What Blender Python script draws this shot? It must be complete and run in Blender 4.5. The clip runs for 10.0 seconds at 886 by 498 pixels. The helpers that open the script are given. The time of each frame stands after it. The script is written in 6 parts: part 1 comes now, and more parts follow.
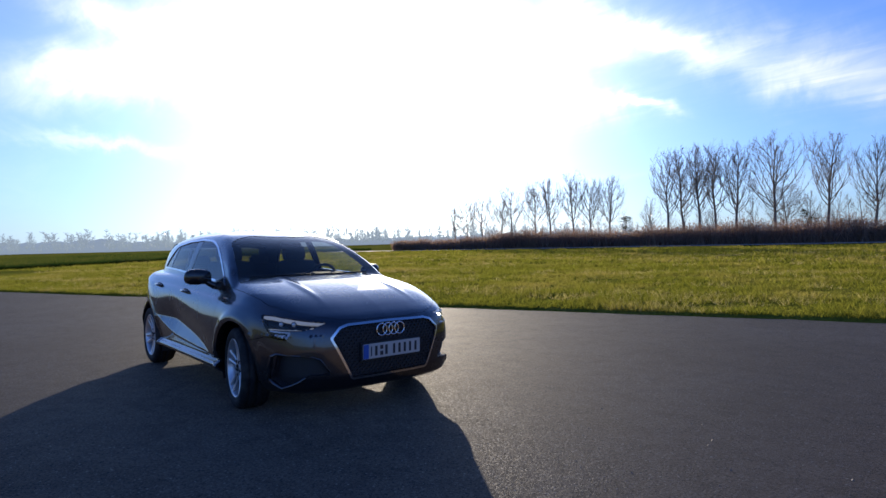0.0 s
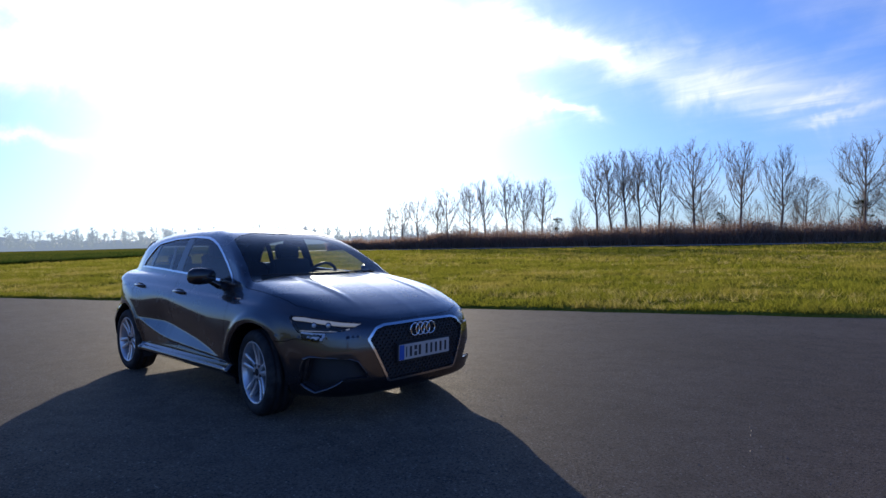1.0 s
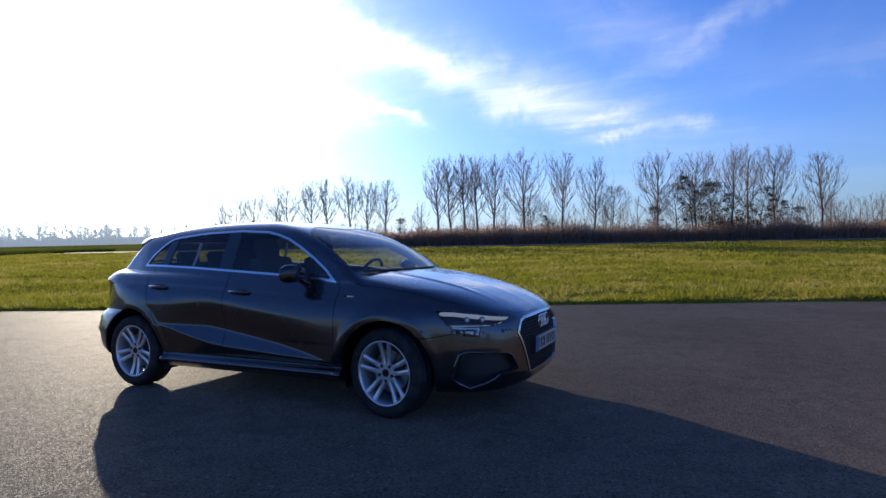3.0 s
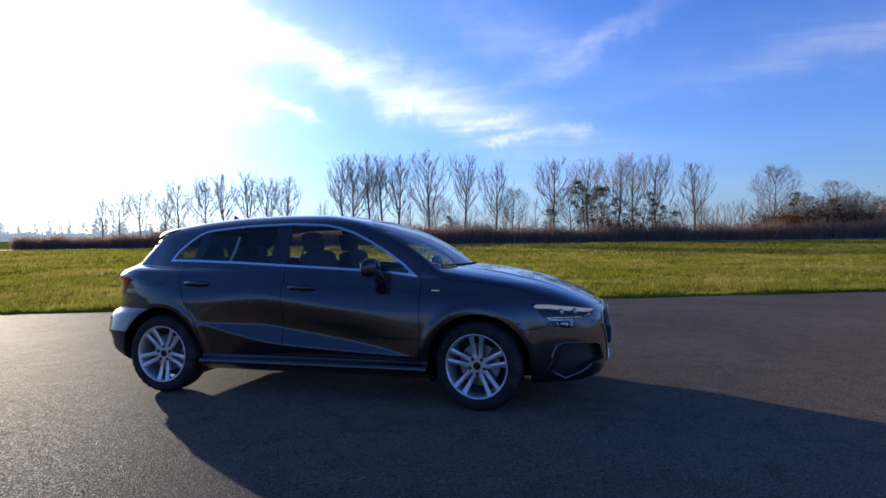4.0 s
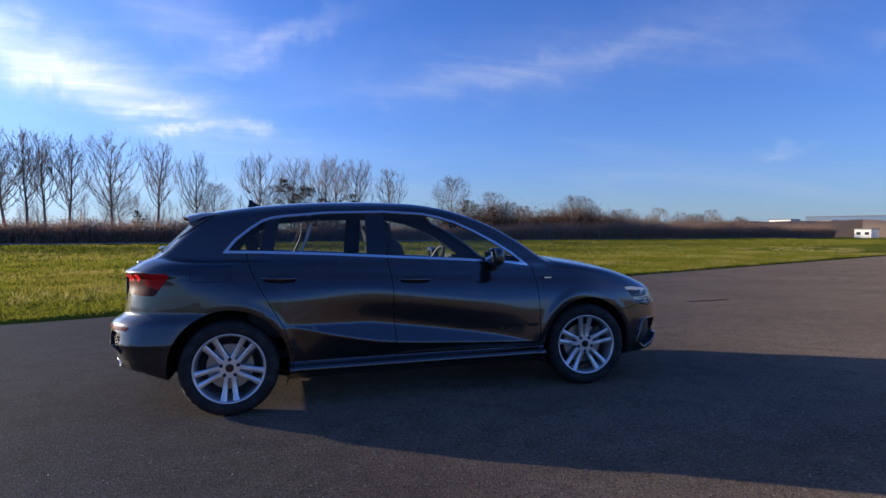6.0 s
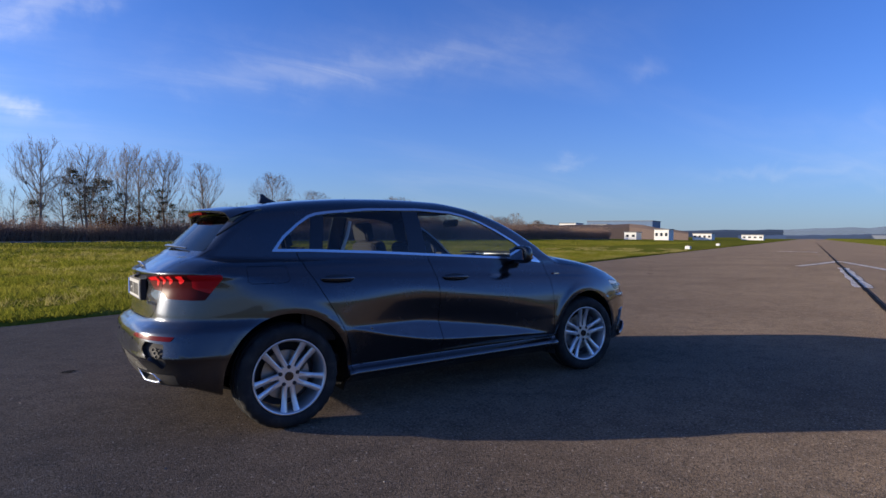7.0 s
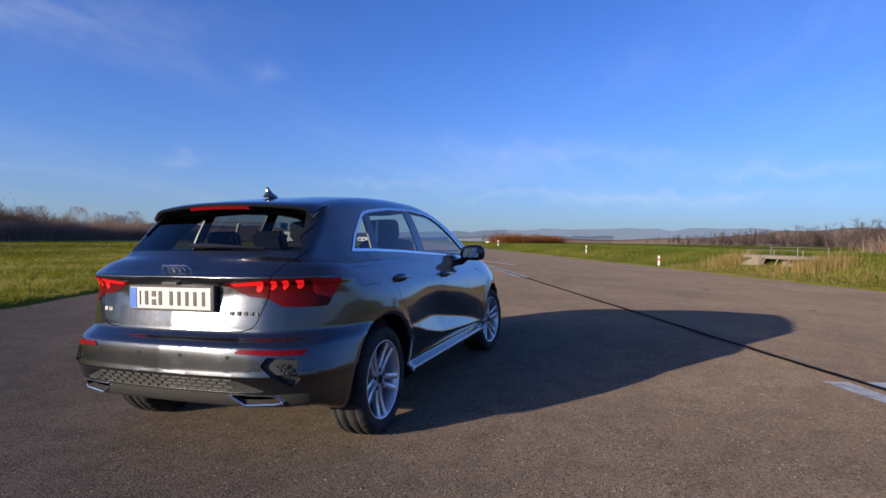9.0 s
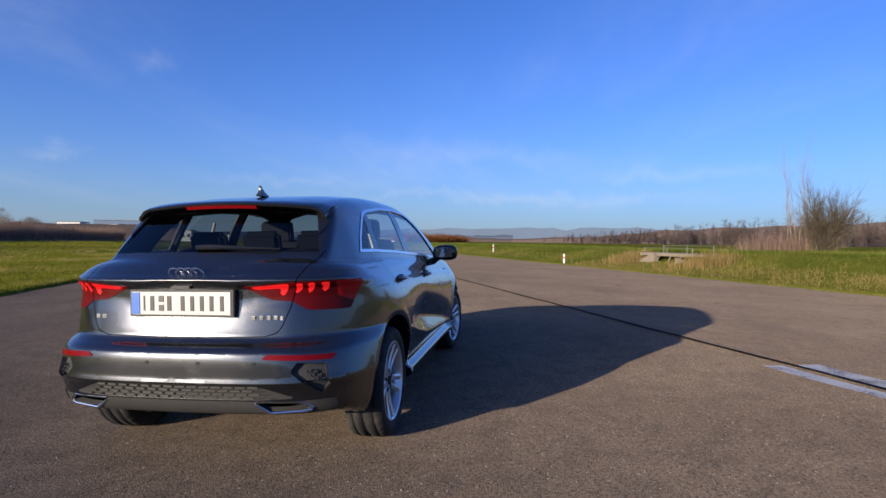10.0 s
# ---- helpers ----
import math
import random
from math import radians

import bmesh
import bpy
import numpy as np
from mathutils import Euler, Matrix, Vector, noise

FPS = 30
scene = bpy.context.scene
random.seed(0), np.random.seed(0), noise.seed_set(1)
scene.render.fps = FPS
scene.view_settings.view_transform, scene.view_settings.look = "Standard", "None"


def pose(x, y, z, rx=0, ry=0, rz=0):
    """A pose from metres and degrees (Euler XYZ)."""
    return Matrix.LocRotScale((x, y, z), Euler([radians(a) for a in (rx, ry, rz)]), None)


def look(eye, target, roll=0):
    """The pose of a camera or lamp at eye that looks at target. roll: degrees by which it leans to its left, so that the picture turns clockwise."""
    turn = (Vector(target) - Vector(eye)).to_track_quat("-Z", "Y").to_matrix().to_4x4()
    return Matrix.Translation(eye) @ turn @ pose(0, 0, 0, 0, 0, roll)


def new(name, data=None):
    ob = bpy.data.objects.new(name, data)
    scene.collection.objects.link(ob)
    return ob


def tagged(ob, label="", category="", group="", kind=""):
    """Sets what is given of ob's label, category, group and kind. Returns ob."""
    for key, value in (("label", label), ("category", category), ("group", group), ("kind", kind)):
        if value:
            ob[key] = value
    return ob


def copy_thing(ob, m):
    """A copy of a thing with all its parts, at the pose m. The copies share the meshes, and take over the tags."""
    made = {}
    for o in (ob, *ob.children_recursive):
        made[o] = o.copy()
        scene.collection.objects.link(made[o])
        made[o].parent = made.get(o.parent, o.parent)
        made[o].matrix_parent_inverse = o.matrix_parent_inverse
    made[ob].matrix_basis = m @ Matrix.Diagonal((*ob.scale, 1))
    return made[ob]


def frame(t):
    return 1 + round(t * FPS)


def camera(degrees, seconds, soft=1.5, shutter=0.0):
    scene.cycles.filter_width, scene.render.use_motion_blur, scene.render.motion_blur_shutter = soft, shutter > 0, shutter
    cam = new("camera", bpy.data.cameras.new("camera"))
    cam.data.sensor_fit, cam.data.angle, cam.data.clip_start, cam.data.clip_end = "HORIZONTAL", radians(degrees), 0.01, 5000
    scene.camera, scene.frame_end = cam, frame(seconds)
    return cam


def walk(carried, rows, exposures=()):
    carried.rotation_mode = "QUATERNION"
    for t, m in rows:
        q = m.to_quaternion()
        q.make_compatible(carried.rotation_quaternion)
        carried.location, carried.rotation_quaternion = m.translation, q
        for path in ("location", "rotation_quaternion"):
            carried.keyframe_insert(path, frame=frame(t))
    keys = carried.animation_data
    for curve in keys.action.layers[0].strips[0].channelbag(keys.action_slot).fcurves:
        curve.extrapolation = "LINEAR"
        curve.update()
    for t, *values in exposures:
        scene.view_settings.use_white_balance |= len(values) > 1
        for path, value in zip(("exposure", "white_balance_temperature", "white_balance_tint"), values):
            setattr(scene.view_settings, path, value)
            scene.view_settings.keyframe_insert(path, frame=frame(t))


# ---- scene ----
# The runway runs 22.3 degrees off the car's nose; its half on which the car stands falls 1.35 degrees to the grass.
RUN = Vector((math.cos(radians(22.3)), math.sin(radians(22.3)), 0))
SIDE = Vector((-RUN.y, RUN.x, 0))
FALL = math.tan(radians(1.35))
TILT = Matrix.Rotation(radians(-1.35), 4, RUN)

cam = camera(75.6, 10.0)
PATH = [
    (0, (5.802, -2.476, 1.198), (4.269, -1.192, 1.21), -0.9),
    (0.5, (5.578, -2.705, 1.201), (4.122, -1.334, 1.211), -0.7),
    (1, (5.211, -2.988, 1.191), (3.848, -1.525, 1.2), -0.8),
    (1.5, (4.83, -3.307, 1.193), (3.573, -1.752, 1.199), -0.7),
    (2, (4.388, -3.64, 1.192), (3.264, -1.986, 1.197), -0.9),
    (3.5, (2.819, -4.559, 1.169), (2.112, -2.688, 1.167), -0.9),
    (4, (2.124, -4.786, 1.156), (1.609, -2.853, 1.151), -0.8),
    (4.5, (1.432, -4.915, 1.136), (1.121, -2.939, 1.127), -0.9),
    (5, (0.609, -4.991, 1.116), (0.564, -2.992, 1.104), -0.9),
    (5.5, (-0.19, -4.978, 1.118), (0.046, -2.992, 1.102), -0.8),
    (6, (-1.016, -4.834, 1.121), (-0.454, -2.915, 1.101), -0.7),
    (7.5, (-3.184, -3.739, 1.126), (-1.782, -2.313, 1.098), -0.6),
    (8, (-3.751, -3.199, 1.131), (-2.122, -2.039, 1.101), -0.6),
    (8.5, (-4.105, -2.753, 1.126), (-2.321, -1.849, 1.098), -0.5),
    (9, (-4.376, -2.264, 1.135), (-2.481, -1.628, 1.102), -0.5),
    (9.5, (-4.519, -1.92, 1.141), (-2.561, -1.514, 1.105), -0.4),
    (10, (-4.562, -1.672, 1.148), (-2.586, -1.364, 1.109), -0.6),
]
EXPOSURES = [(0, .60), (2, .63), (4, .78), (6, .72), (8, .63), (10, .60)]
walk(cam, [(t, TILT @ look(eye, target, roll)) for t, eye, target, roll in PATH], EXPOSURES)

# ---- sky and sun ----
SUN_AZ, SUN_EL = radians(145.6), radians(11.2)
SUN_DIR = Vector((math.cos(SUN_EL) * math.cos(SUN_AZ), math.cos(SUN_EL) * math.sin(SUN_AZ), math.sin(SUN_EL)))


class Nodes:
    """Small helper to write node trees."""

    def __init__(self, tree):
        self.t = tree
        tree.nodes.clear()

    def add(self, kind, **kw):
        n = self.t.nodes.new(kind)
        for k, v in kw.items():
            setattr(n, k, v)
        return n

    def put(self, sock, v):
        if v is None:
            return
        if hasattr(v, "is_linked"):
            self.t.links.new(v, sock)
        elif isinstance(v, (tuple, list)) and len(v) == 3 and sock.type == "RGBA":
            sock.default_value = (*v, 1)
        else:
            sock.default_value = v

    def math(self, op, a, b=None, c=None, clamp=False):
        n = self.add("ShaderNodeMath", operation=op, use_clamp=clamp)
        for i, v in enumerate((a, b, c)):
            self.put(n.inputs[i], v)
        return n.outputs[0]

    def vmath(self, op, a, b=None, scale=None):
        n = self.add("ShaderNodeVectorMath", operation=op)
        self.put(n.inputs[0], a)
        self.put(n.inputs[1], b)
        if scale is not None:
            self.put(n.inputs["Scale"], scale)
        return n.outputs["Value"] if op in ("DOT_PRODUCT", "LENGTH") else n.outputs[0]

    def mix(self, f, a, b, blend="MIX"):
        n = self.add("ShaderNodeMix", data_type="RGBA", blend_type=blend)
        self.put(n.inputs[0], f)
        self.put(n.inputs[6], a)
        self.put(n.inputs[7], b)
        return n.outputs[2]

    def noise(self, vec, scale, detail=4, rough=0.55, dist=0.0):
        n = self.add("ShaderNodeTexNoise")
        self.put(n.inputs["Vector"], vec)
        for k, v in (("Scale", scale), ("Detail", detail), ("Roughness", rough), ("Distortion", dist)):
            n.inputs[k].default_value = v
        return n.outputs["Fac"]

    def ramp(self, f, a, b, lo=0.0, hi=1.0):
        n = self.add("ShaderNodeMapRange", interpolation_type="SMOOTHSTEP")
        for i, v in enumerate((f, a, b, lo, hi)):
            self.put(n.inputs[i], v)
        return n.outputs[0]

    def scaled(self, vec, s, turn=0.0):
        n = self.add("ShaderNodeMapping")
        self.put(n.inputs[0], vec)
        n.inputs["Scale"].default_value = s
        n.inputs["Rotation"].default_value = (0, 0, turn)
        return n.outputs[0]


def build_world():
    w = bpy.data.worlds.new("sky")
    scene.world = w
    w.use_nodes = True
    n = Nodes(w.node_tree)
    sky = n.add("ShaderNodeTexSky", sky_type="NISHITA", sun_disc=False, sun_elevation=SUN_EL,
                sun_rotation=(math.pi / 2 - SUN_AZ) % (2 * math.pi), altitude=450, air_density=1.0, dust_density=0.4, ozone_density=3.0)
    way = n.vmath("NORMALIZE", n.add("ShaderNodeTexCoord").outputs["Generated"])
    sep = n.add("ShaderNodeSeparateXYZ")
    n.put(sep.inputs[0], way)
    x, y, z = sep.outputs
    # high thin cloud: fibrous streaks, laid out by bearing and height in degrees
    den = n.math("ADD", n.math("MAXIMUM", z, 0.0), 0.13)
    com = n.add("ShaderNodeCombineXYZ")
    n.put(com.inputs[0], n.math("DIVIDE", x, den))
    n.put(com.inputs[1], n.math("DIVIDE", y, den))
    flat = com.outputs[0]
    veil = n.noise(n.scaled(flat, (0.45, 0.9, 1), radians(-30)), 0.8, 6, 0.52, 0.5)
    wisp = n.noise(n.scaled(flat, (0.9, 2.6, 1), radians(-38)), 1.6, 8, 0.62, 1.2)
    curl_a, curl_e = n.noise(way, 7.0, 5, 0.6, 0.6), n.noise(n.vmath("ADD", way, (3.1, 1.7, 5.2)), 11.0, 5, 0.6, 0.6)
    bearing = n.math("ADD", 90.0, n.math("MULTIPLY", n.math("ARCTAN2", n.math("MULTIPLY", x, -1.0), y), 57.2958))
    height = n.math("MULTIPLY", n.math("ARCSINE", z), 57.2958)
    bearing = n.math("ADD", bearing, n.math("MULTIPLY", n.math("SUBTRACT", curl_a, 0.5), 11.0))
    height = n.math("ADD", height, n.math("MULTIPLY", n.math("SUBTRACT", curl_e, 0.5), 4.5))
    near = n.math("MAXIMUM", n.vmath("DOT_PRODUCT", way, tuple(SUN_DIR)), 0.0)
    wide = n.math("POWER", near, 3.0)
    mid = n.math("POWER", near, 16.0)
    tight = n.math("POWER", near, 90.0)
    total = None
    for at, up, long, thick, tilt, weight in CLOUDS:
        c, q = math.cos(radians(tilt)), math.sin(radians(tilt))
        da, de = n.math("SUBTRACT", bearing, at), n.math("SUBTRACT", height, up)
        p = n.math("ADD", n.math("MULTIPLY", da, c / long), n.math("MULTIPLY", de, q / long))
        r = n.math("SUBTRACT", n.math("MULTIPLY", de, c / thick), n.math("MULTIPLY", da, q / thick))
        f = n.math("EXPONENT", n.math("MULTIPLY", n.math("ADD", n.math("MULTIPLY", p, p), n.math("MULTIPLY", r, r)), -1.0))
        f = n.math("MULTIPLY", f, weight)
        total = f if total is None else n.math("ADD", total, f)
    total = n.math("ADD", total, n.math("MULTIPLY", n.ramp(veil, 0.45, 0.75), 0.10))
    fibre = n.ramp(wisp, 0.25, 0.75, 0.45, 1.10)
    cover = n.math("MULTIPLY", n.math("MULTIPLY", total, fibre), n.ramp(z, 0.01, 0.08), clamp=True)
    lit = n.math("ADD", n.math("MULTIPLY", wide, CLOUD_WIDE), n.math("MULTIPLY", mid, CLOUD_MID))
    lit = n.math("ADD", lit, CLOUD_BASE)
    cloud = n.vmath("SCALE", (1.0, 0.99, 0.98), scale=lit)
    skycol = n.mix(1.0, sky.outputs[0], SKY_TINT, "MULTIPLY")
    skycol = n.vmath("SCALE", skycol, scale=SKY)
    # pale haze low over the horizon
    low = n.math("POWER", n.math("SUBTRACT", 1.0, n.math("MAXIMUM", n.math("ABSOLUTE", z), 0.0)), 9.0)
    haze = n.vmath("SCALE", (0.60, 0.78, 1.0), scale=n.math("ADD", HAZE, n.math("MULTIPLY", wide, 0.28)))
    skycol = n.mix(n.math("MULTIPLY", low, 0.78), skycol, haze)
    # the bright ring that haze makes round the sun
    aure = n.math("ADD", n.math("MULTIPLY", mid, HALO_MID), n.math("MULTIPLY", tight, HALO_TIGHT))
    skycol = n.vmath("ADD", skycol, n.vmath("SCALE", (1.0, 0.98, 0.94), scale=aure))
    skycol = n.vmath("ADD", skycol, n.vmath("SCALE", (0.62, 0.90, 1.0), scale=n.math("MULTIPLY", n.math("POWER", near, 5.0), HALO_WIDE)))
    col = n.mix(cover, skycol, cloud)
    bg = n.add("ShaderNodeBackground")
    n.put(bg.inputs[0], col)
    bg.inputs[1].default_value = 1.0
    out = n.add("ShaderNodeOutputWorld")
    n.put(out.inputs[0], bg.outputs[0])


# bearing, height, half-length, half-thickness, tilt (all in degrees), density
CLOUDS = (
    (147, 17.5, 17, 5.0, 4, .95), (168, 19.2, 6, 1.1, 8, .8), (169, 15.2, 8, 2.0, -12, .85), (171, 9.2, 5.5, .6, 6, .40),
    (118, 17.6, 6.0, 1.2, 23, .62), (127, 13.0, 5.0, 1.6, 5, .55), (120.4, 12.3, 2.4, .5, 20, .85), (126, 19.0, 5.0, 2.0, 20, .45),
    (106, 13.4, 12, 2.8, 20, .34), (107, 12.6, 3.6, 1.2, 12, .35), (100, 11.0, 3.0, .6, -8, .45), (98.3, 9.5, 2.4, .4, -12, .40), (92.8, 9.5, 3.0, .5, 4, .30),
    (90, 17.2, 7.5, 1.0, -22, .19), (97, 18.5, 7, 2.2, 15, .16), (65, 15.8, 17, 1.1, -8, .13), (66, 16, 22, 3.0, -6, .09),
    (36.2, 15.8, 2.0, .8, -6, .09), (43, 7.0, 1.6, .6, 0, .14), (25, 5.7, 6, .5, 0, .11), (4, 8.5, 14, 1.0, 3, .10), (2, 4.4, 16, .5, 0, .15), (-12, 6.5, 10, .7, 0, .12))
SKY, SKY_TINT, HAZE = 0.084, (0.60, 0.91, 1.72), 0.336
CLOUD_BASE, CLOUD_WIDE, CLOUD_MID = 0.60, 0.60, 1.3
HALO_WIDE, HALO_MID, HALO_TIGHT = 0.14, 0.60, 2.0
build_world()

sun = new("sun", bpy.data.lights.new("sun", "SUN"))
sun.data.energy, sun.data.angle, sun.data.color = 5.0, radians(0.53), (1.0, 0.85, 0.66)
sun.matrix_world = look((0, 0, 60), Vector((0, 0, 60)) - SUN_DIR)

# ---- materials ----
def material(name):
    m = bpy.data.materials.new(name)
    m.use_nodes = True
    n = Nodes(m.node_tree)
    b = n.add("ShaderNodeBsdfPrincipled")
    out = n.add("ShaderNodeOutputMaterial")
    n.put(out.inputs[0], b.outputs[0])
    return m, n, b


def setp(n, b, **kw):
    names = {"base": "Base Color", "rough": "Roughness", "metal": "Metallic", "coat": "Coat Weight", "coat_rough": "Coat Roughness",
             "ior": "IOR", "spec": "Specular IOR Level", "trans": "Transmission Weight", "normal": "Normal", "alpha": "Alpha",
             "emit": "Emission Color", "emit_power": "Emission Strength", "sheen": "Sheen Weight"}
    for k, v in kw.items():
        n.put(b.inputs[names[k]], v)


def where(n, kind="Object"):
    return n.add("ShaderNodeTexCoord").outputs[kind]


def bump(n, height, strength=0.3, distance=0.01):
    k = n.add("ShaderNodeBump")
    k.inputs["Strength"].default_value, k.inputs["Distance"].default_value = strength, distance
    n.put(k.inputs["Height"], height)
    return k.outputs[0]


def plain(name, base, rough=0.5, metal=0.0, vary=0.12, scale=6.0, relief=0.0, relief_scale=200.0, **kw):
    """A paint, plastic, rubber or metal with slight unevenness."""
    m, n, b = material(name)
    p = where(n)
    f = n.noise(p, scale, 5)
    lo, hi = tuple(c * (1 - vary) for c in base), tuple(min(1, c * (1 + vary)) for c in base)
    setp(n, b, base=n.mix(f, lo, hi), rough=n.math("ADD", n.math("MULTIPLY", n.math("SUBTRACT", n.noise(p, scale * 7, 4), 0.5), 0.2), rough), metal=metal, **kw)
    if relief:
        setp(n, b, normal=bump(n, n.noise(p, relief_scale, 3), relief, 0.002))
    return m


def make_asphalt():
    m, n, b = material("asphalt")
    p = where(n)
    grain = n.noise(p, 130.0, 3, 0.7)
    loose = n.vmath("ADD", p, n.vmath("SCALE", n.add("ShaderNodeTexNoise").outputs["Color"], scale=0.004))
    chips, stones = n.add("ShaderNodeTexVoronoi"), n.add("ShaderNodeTexVoronoi")
    n.put(chips.inputs["Vector"], loose)
    chips.inputs["Scale"].default_value = 120.0
    n.put(stones.inputs["Vector"], p)
    stones.inputs["Scale"].default_value = 46.0
    patch, blot = n.noise(p, 0.35, 6, 0.6), n.noise(p, 4.5, 6, 0.65)
    stain = n.noise(n.scaled(p, (0.15, 1.0, 1.0)), 0.8, 5, 0.6)
    base = n.mix(n.ramp(patch, 0.3, 0.7), (0.122, 0.090, 0.064), (0.172, 0.129, 0.093))
    base = n.mix(n.ramp(blot, 0.42, 0.66, 0.0, 0.38), base, (0.050, 0.042, 0.036))
    base = n.mix(n.math("MULTIPLY", n.ramp(stain, 0.55, 0.75), 0.35), base, (0.052, 0.043, 0.036))
    base = n.mix(n.ramp(chips.outputs["Color"], 0.62, 0.95, 0.0, 0.65), base, (0.23, 0.19, 0.155))
    base = n.mix(n.ramp(n.noise(p, 62.0, 4, 0.75), 0.34, 0.54, 0.85, 0.0), base, (0.030, 0.026, 0.024))
    pale = n.math("MULTIPLY", n.ramp(stones.outputs["Color"], 0.80, 0.88), n.ramp(stones.outputs["Distance"], 0.22, 0.36, 1.0, 0.0))
    base = n.mix(n.math("MULTIPLY", pale, 0.7), base, (0.34, 0.29, 0.24))
    setp(n, b, base=base, rough=n.ramp(chips.outputs["Color"], 0.2, 0.9, 0.92, 0.66), spec=0.06)
    b.inputs["Diffuse Roughness"].default_value = 1.0
    h = n.math("ADD", n.math("MULTIPLY", n.math("SUBTRACT", 1.0, chips.outputs["Distance"]), 0.6), n.math("MULTIPLY", grain, 0.6))
    setp(n, b, normal=bump(n, n.math("ADD", h, n.math("MULTIPLY", pale, 0.5)), 0.6, 0.006))
    return m


def make_ground():
    m, n, b = material("meadow_soil")
    p = where(n)
    a, c, e = n.noise(p, 0.12, 6, 0.6), n.noise(p, 1.3, 6, 0.65), n.noise(p, 14.0, 5, 0.7)
    base = n.mix(n.ramp(a, 0.35, 0.65), (0.12, 0.13, 0.018), (0.20, 0.19, 0.028))
    base = n.mix(n.ramp(c, 0.50, 0.72, 0.0, 0.6), base, (0.27, 0.22, 0.06))
    base = n.mix(n.ramp(e, 0.35, 0.6, 0.45, 0.0), base, (0.040, 0.055, 0.012))
    setp(n, b, base=base, rough=0.95, spec=0.0)
    setp(n, b, normal=bump(n, n.math("ADD", n.math("MULTIPLY", c, 0.6), n.math("MULTIPLY", e, 0.4)), 0.8, 0.10))
    return m


def make_leafy(name, dark, light, dry, rough=0.75, trans=0.0):
    m, n, b = material(name)
    r = n.add("ShaderNodeNewGeometry").outputs["Random Per Island"]
    p = where(n)
    base = n.mix(r, dark, light)
    base = n.mix(n.ramp(n.noise(p, 0.25, 5, 0.6), 0.45, 0.7, 0.0, 0.8), base, dry)
    if trans:
        d, t, x = n.add("ShaderNodeBsdfDiffuse"), n.add("ShaderNodeBsdfTranslucent"), n.add("ShaderNodeMixShader")
        n.put(d.inputs[0], base)
        n.put(t.inputs[0], base)
        x.inputs[0].default_value = trans
        n.put(x.inputs[1], d.outputs[0])
        n.put(x.inputs[2], t.outputs[0])
        n.put(n.t.nodes["Material Output"].inputs[0], x.outputs[0])
    else:
        setp(n, b, base=base, rough=rough, spec=0.15)
    return m


def make_bark(name, dark, light):
    m, n, b = material(name)
    p = where(n)
    setp(n, b, base=n.mix(n.noise(n.scaled(p, (1, 1, 0.25)), 9.0, 6, 0.65), dark, light), rough=0.9, spec=0.15)
    return m


def make_worn_paint():
    m, n, b = material("worn_road_paint")
    p = where(n)
    wear = n.math("ADD", n.math("MULTIPLY", n.noise(p, 3.0, 7, 0.7), 0.55), n.math("MULTIPLY", n.noise(p, 45.0, 4, 0.7), 0.45))
    setp(n, b, base=n.mix(n.ramp(wear, 0.46, 0.60), (0.56, 0.53, 0.48), (0.15, 0.13, 0.11)), rough=0.75)
    setp(n, b, normal=bump(n, n.noise(p, 120.0, 3), 0.6, 0.004))
    return m


ASPHALT, SOIL, ROADPAINT = make_asphalt(), make_ground(), make_worn_paint()
GRASS = make_leafy("grass_blades", (0.11, 0.13, 0.014), (0.29, 0.28, 0.040), (0.38, 0.31, 0.08), trans=0.5)
REED = make_leafy("dry_reed", (0.20, 0.14, 0.05), (0.40, 0.30, 0.12), (0.32, 0.23, 0.09), trans=0.3)
BANK_GRASS = make_leafy("bank_grass_blades", (0.070, 0.115, 0.014), (0.19, 0.24, 0.035), (0.26, 0.23, 0.06), trans=0.45)
BUSH_BARK = make_bark("dark_twig_bark", (0.055, 0.045, 0.034), (0.15, 0.12, 0.085))
SCRUB = make_leafy("bare_scrub", (0.24, 0.165, 0.13), (0.45, 0.31, 0.23), (0.36, 0.24, 0.15), trans=0.5)
RUST = make_leafy("rusty_leaves", (0.12, 0.045, 0.016), (0.24, 0.095, 0.030), (0.16, 0.08, 0.03), trans=0.2)
BARK = make_bark("haze_paled_grey_bark", (0.14, 0.115, 0.096), (0.30, 0.25, 0.21))
TAR = plain("crack_tar", (0.012, 0.011, 0.011), 0.9, spec=0.05)


def make_car_paint():
    m, n, b = material("metallic_grey_paint")
    p = where(n)
    flake = n.add("ShaderNodeTexVoronoi")
    n.put(flake.inputs["Vector"], p)
    flake.inputs["Scale"].default_value = 900.0
    base = n.mix(n.ramp(flake.outputs["Color"], 0.3, 0.9), (0.042, 0.044, 0.052), (0.092, 0.093, 0.104))
    dust = n.ramp(n.noise(p, 5.0, 6, 0.65), 0.5, 0.75, 0.0, 0.10)
    base = n.mix(dust, base, (0.14, 0.13, 0.12))
    setp(n, b, base=base, metal=0.9, rough=n.math("ADD", 0.24, n.math("MULTIPLY", dust, 0.8)), coat=1.0, coat_rough=n.math("ADD", 0.025, n.math("MULTIPLY", dust, 0.5)))
    return m


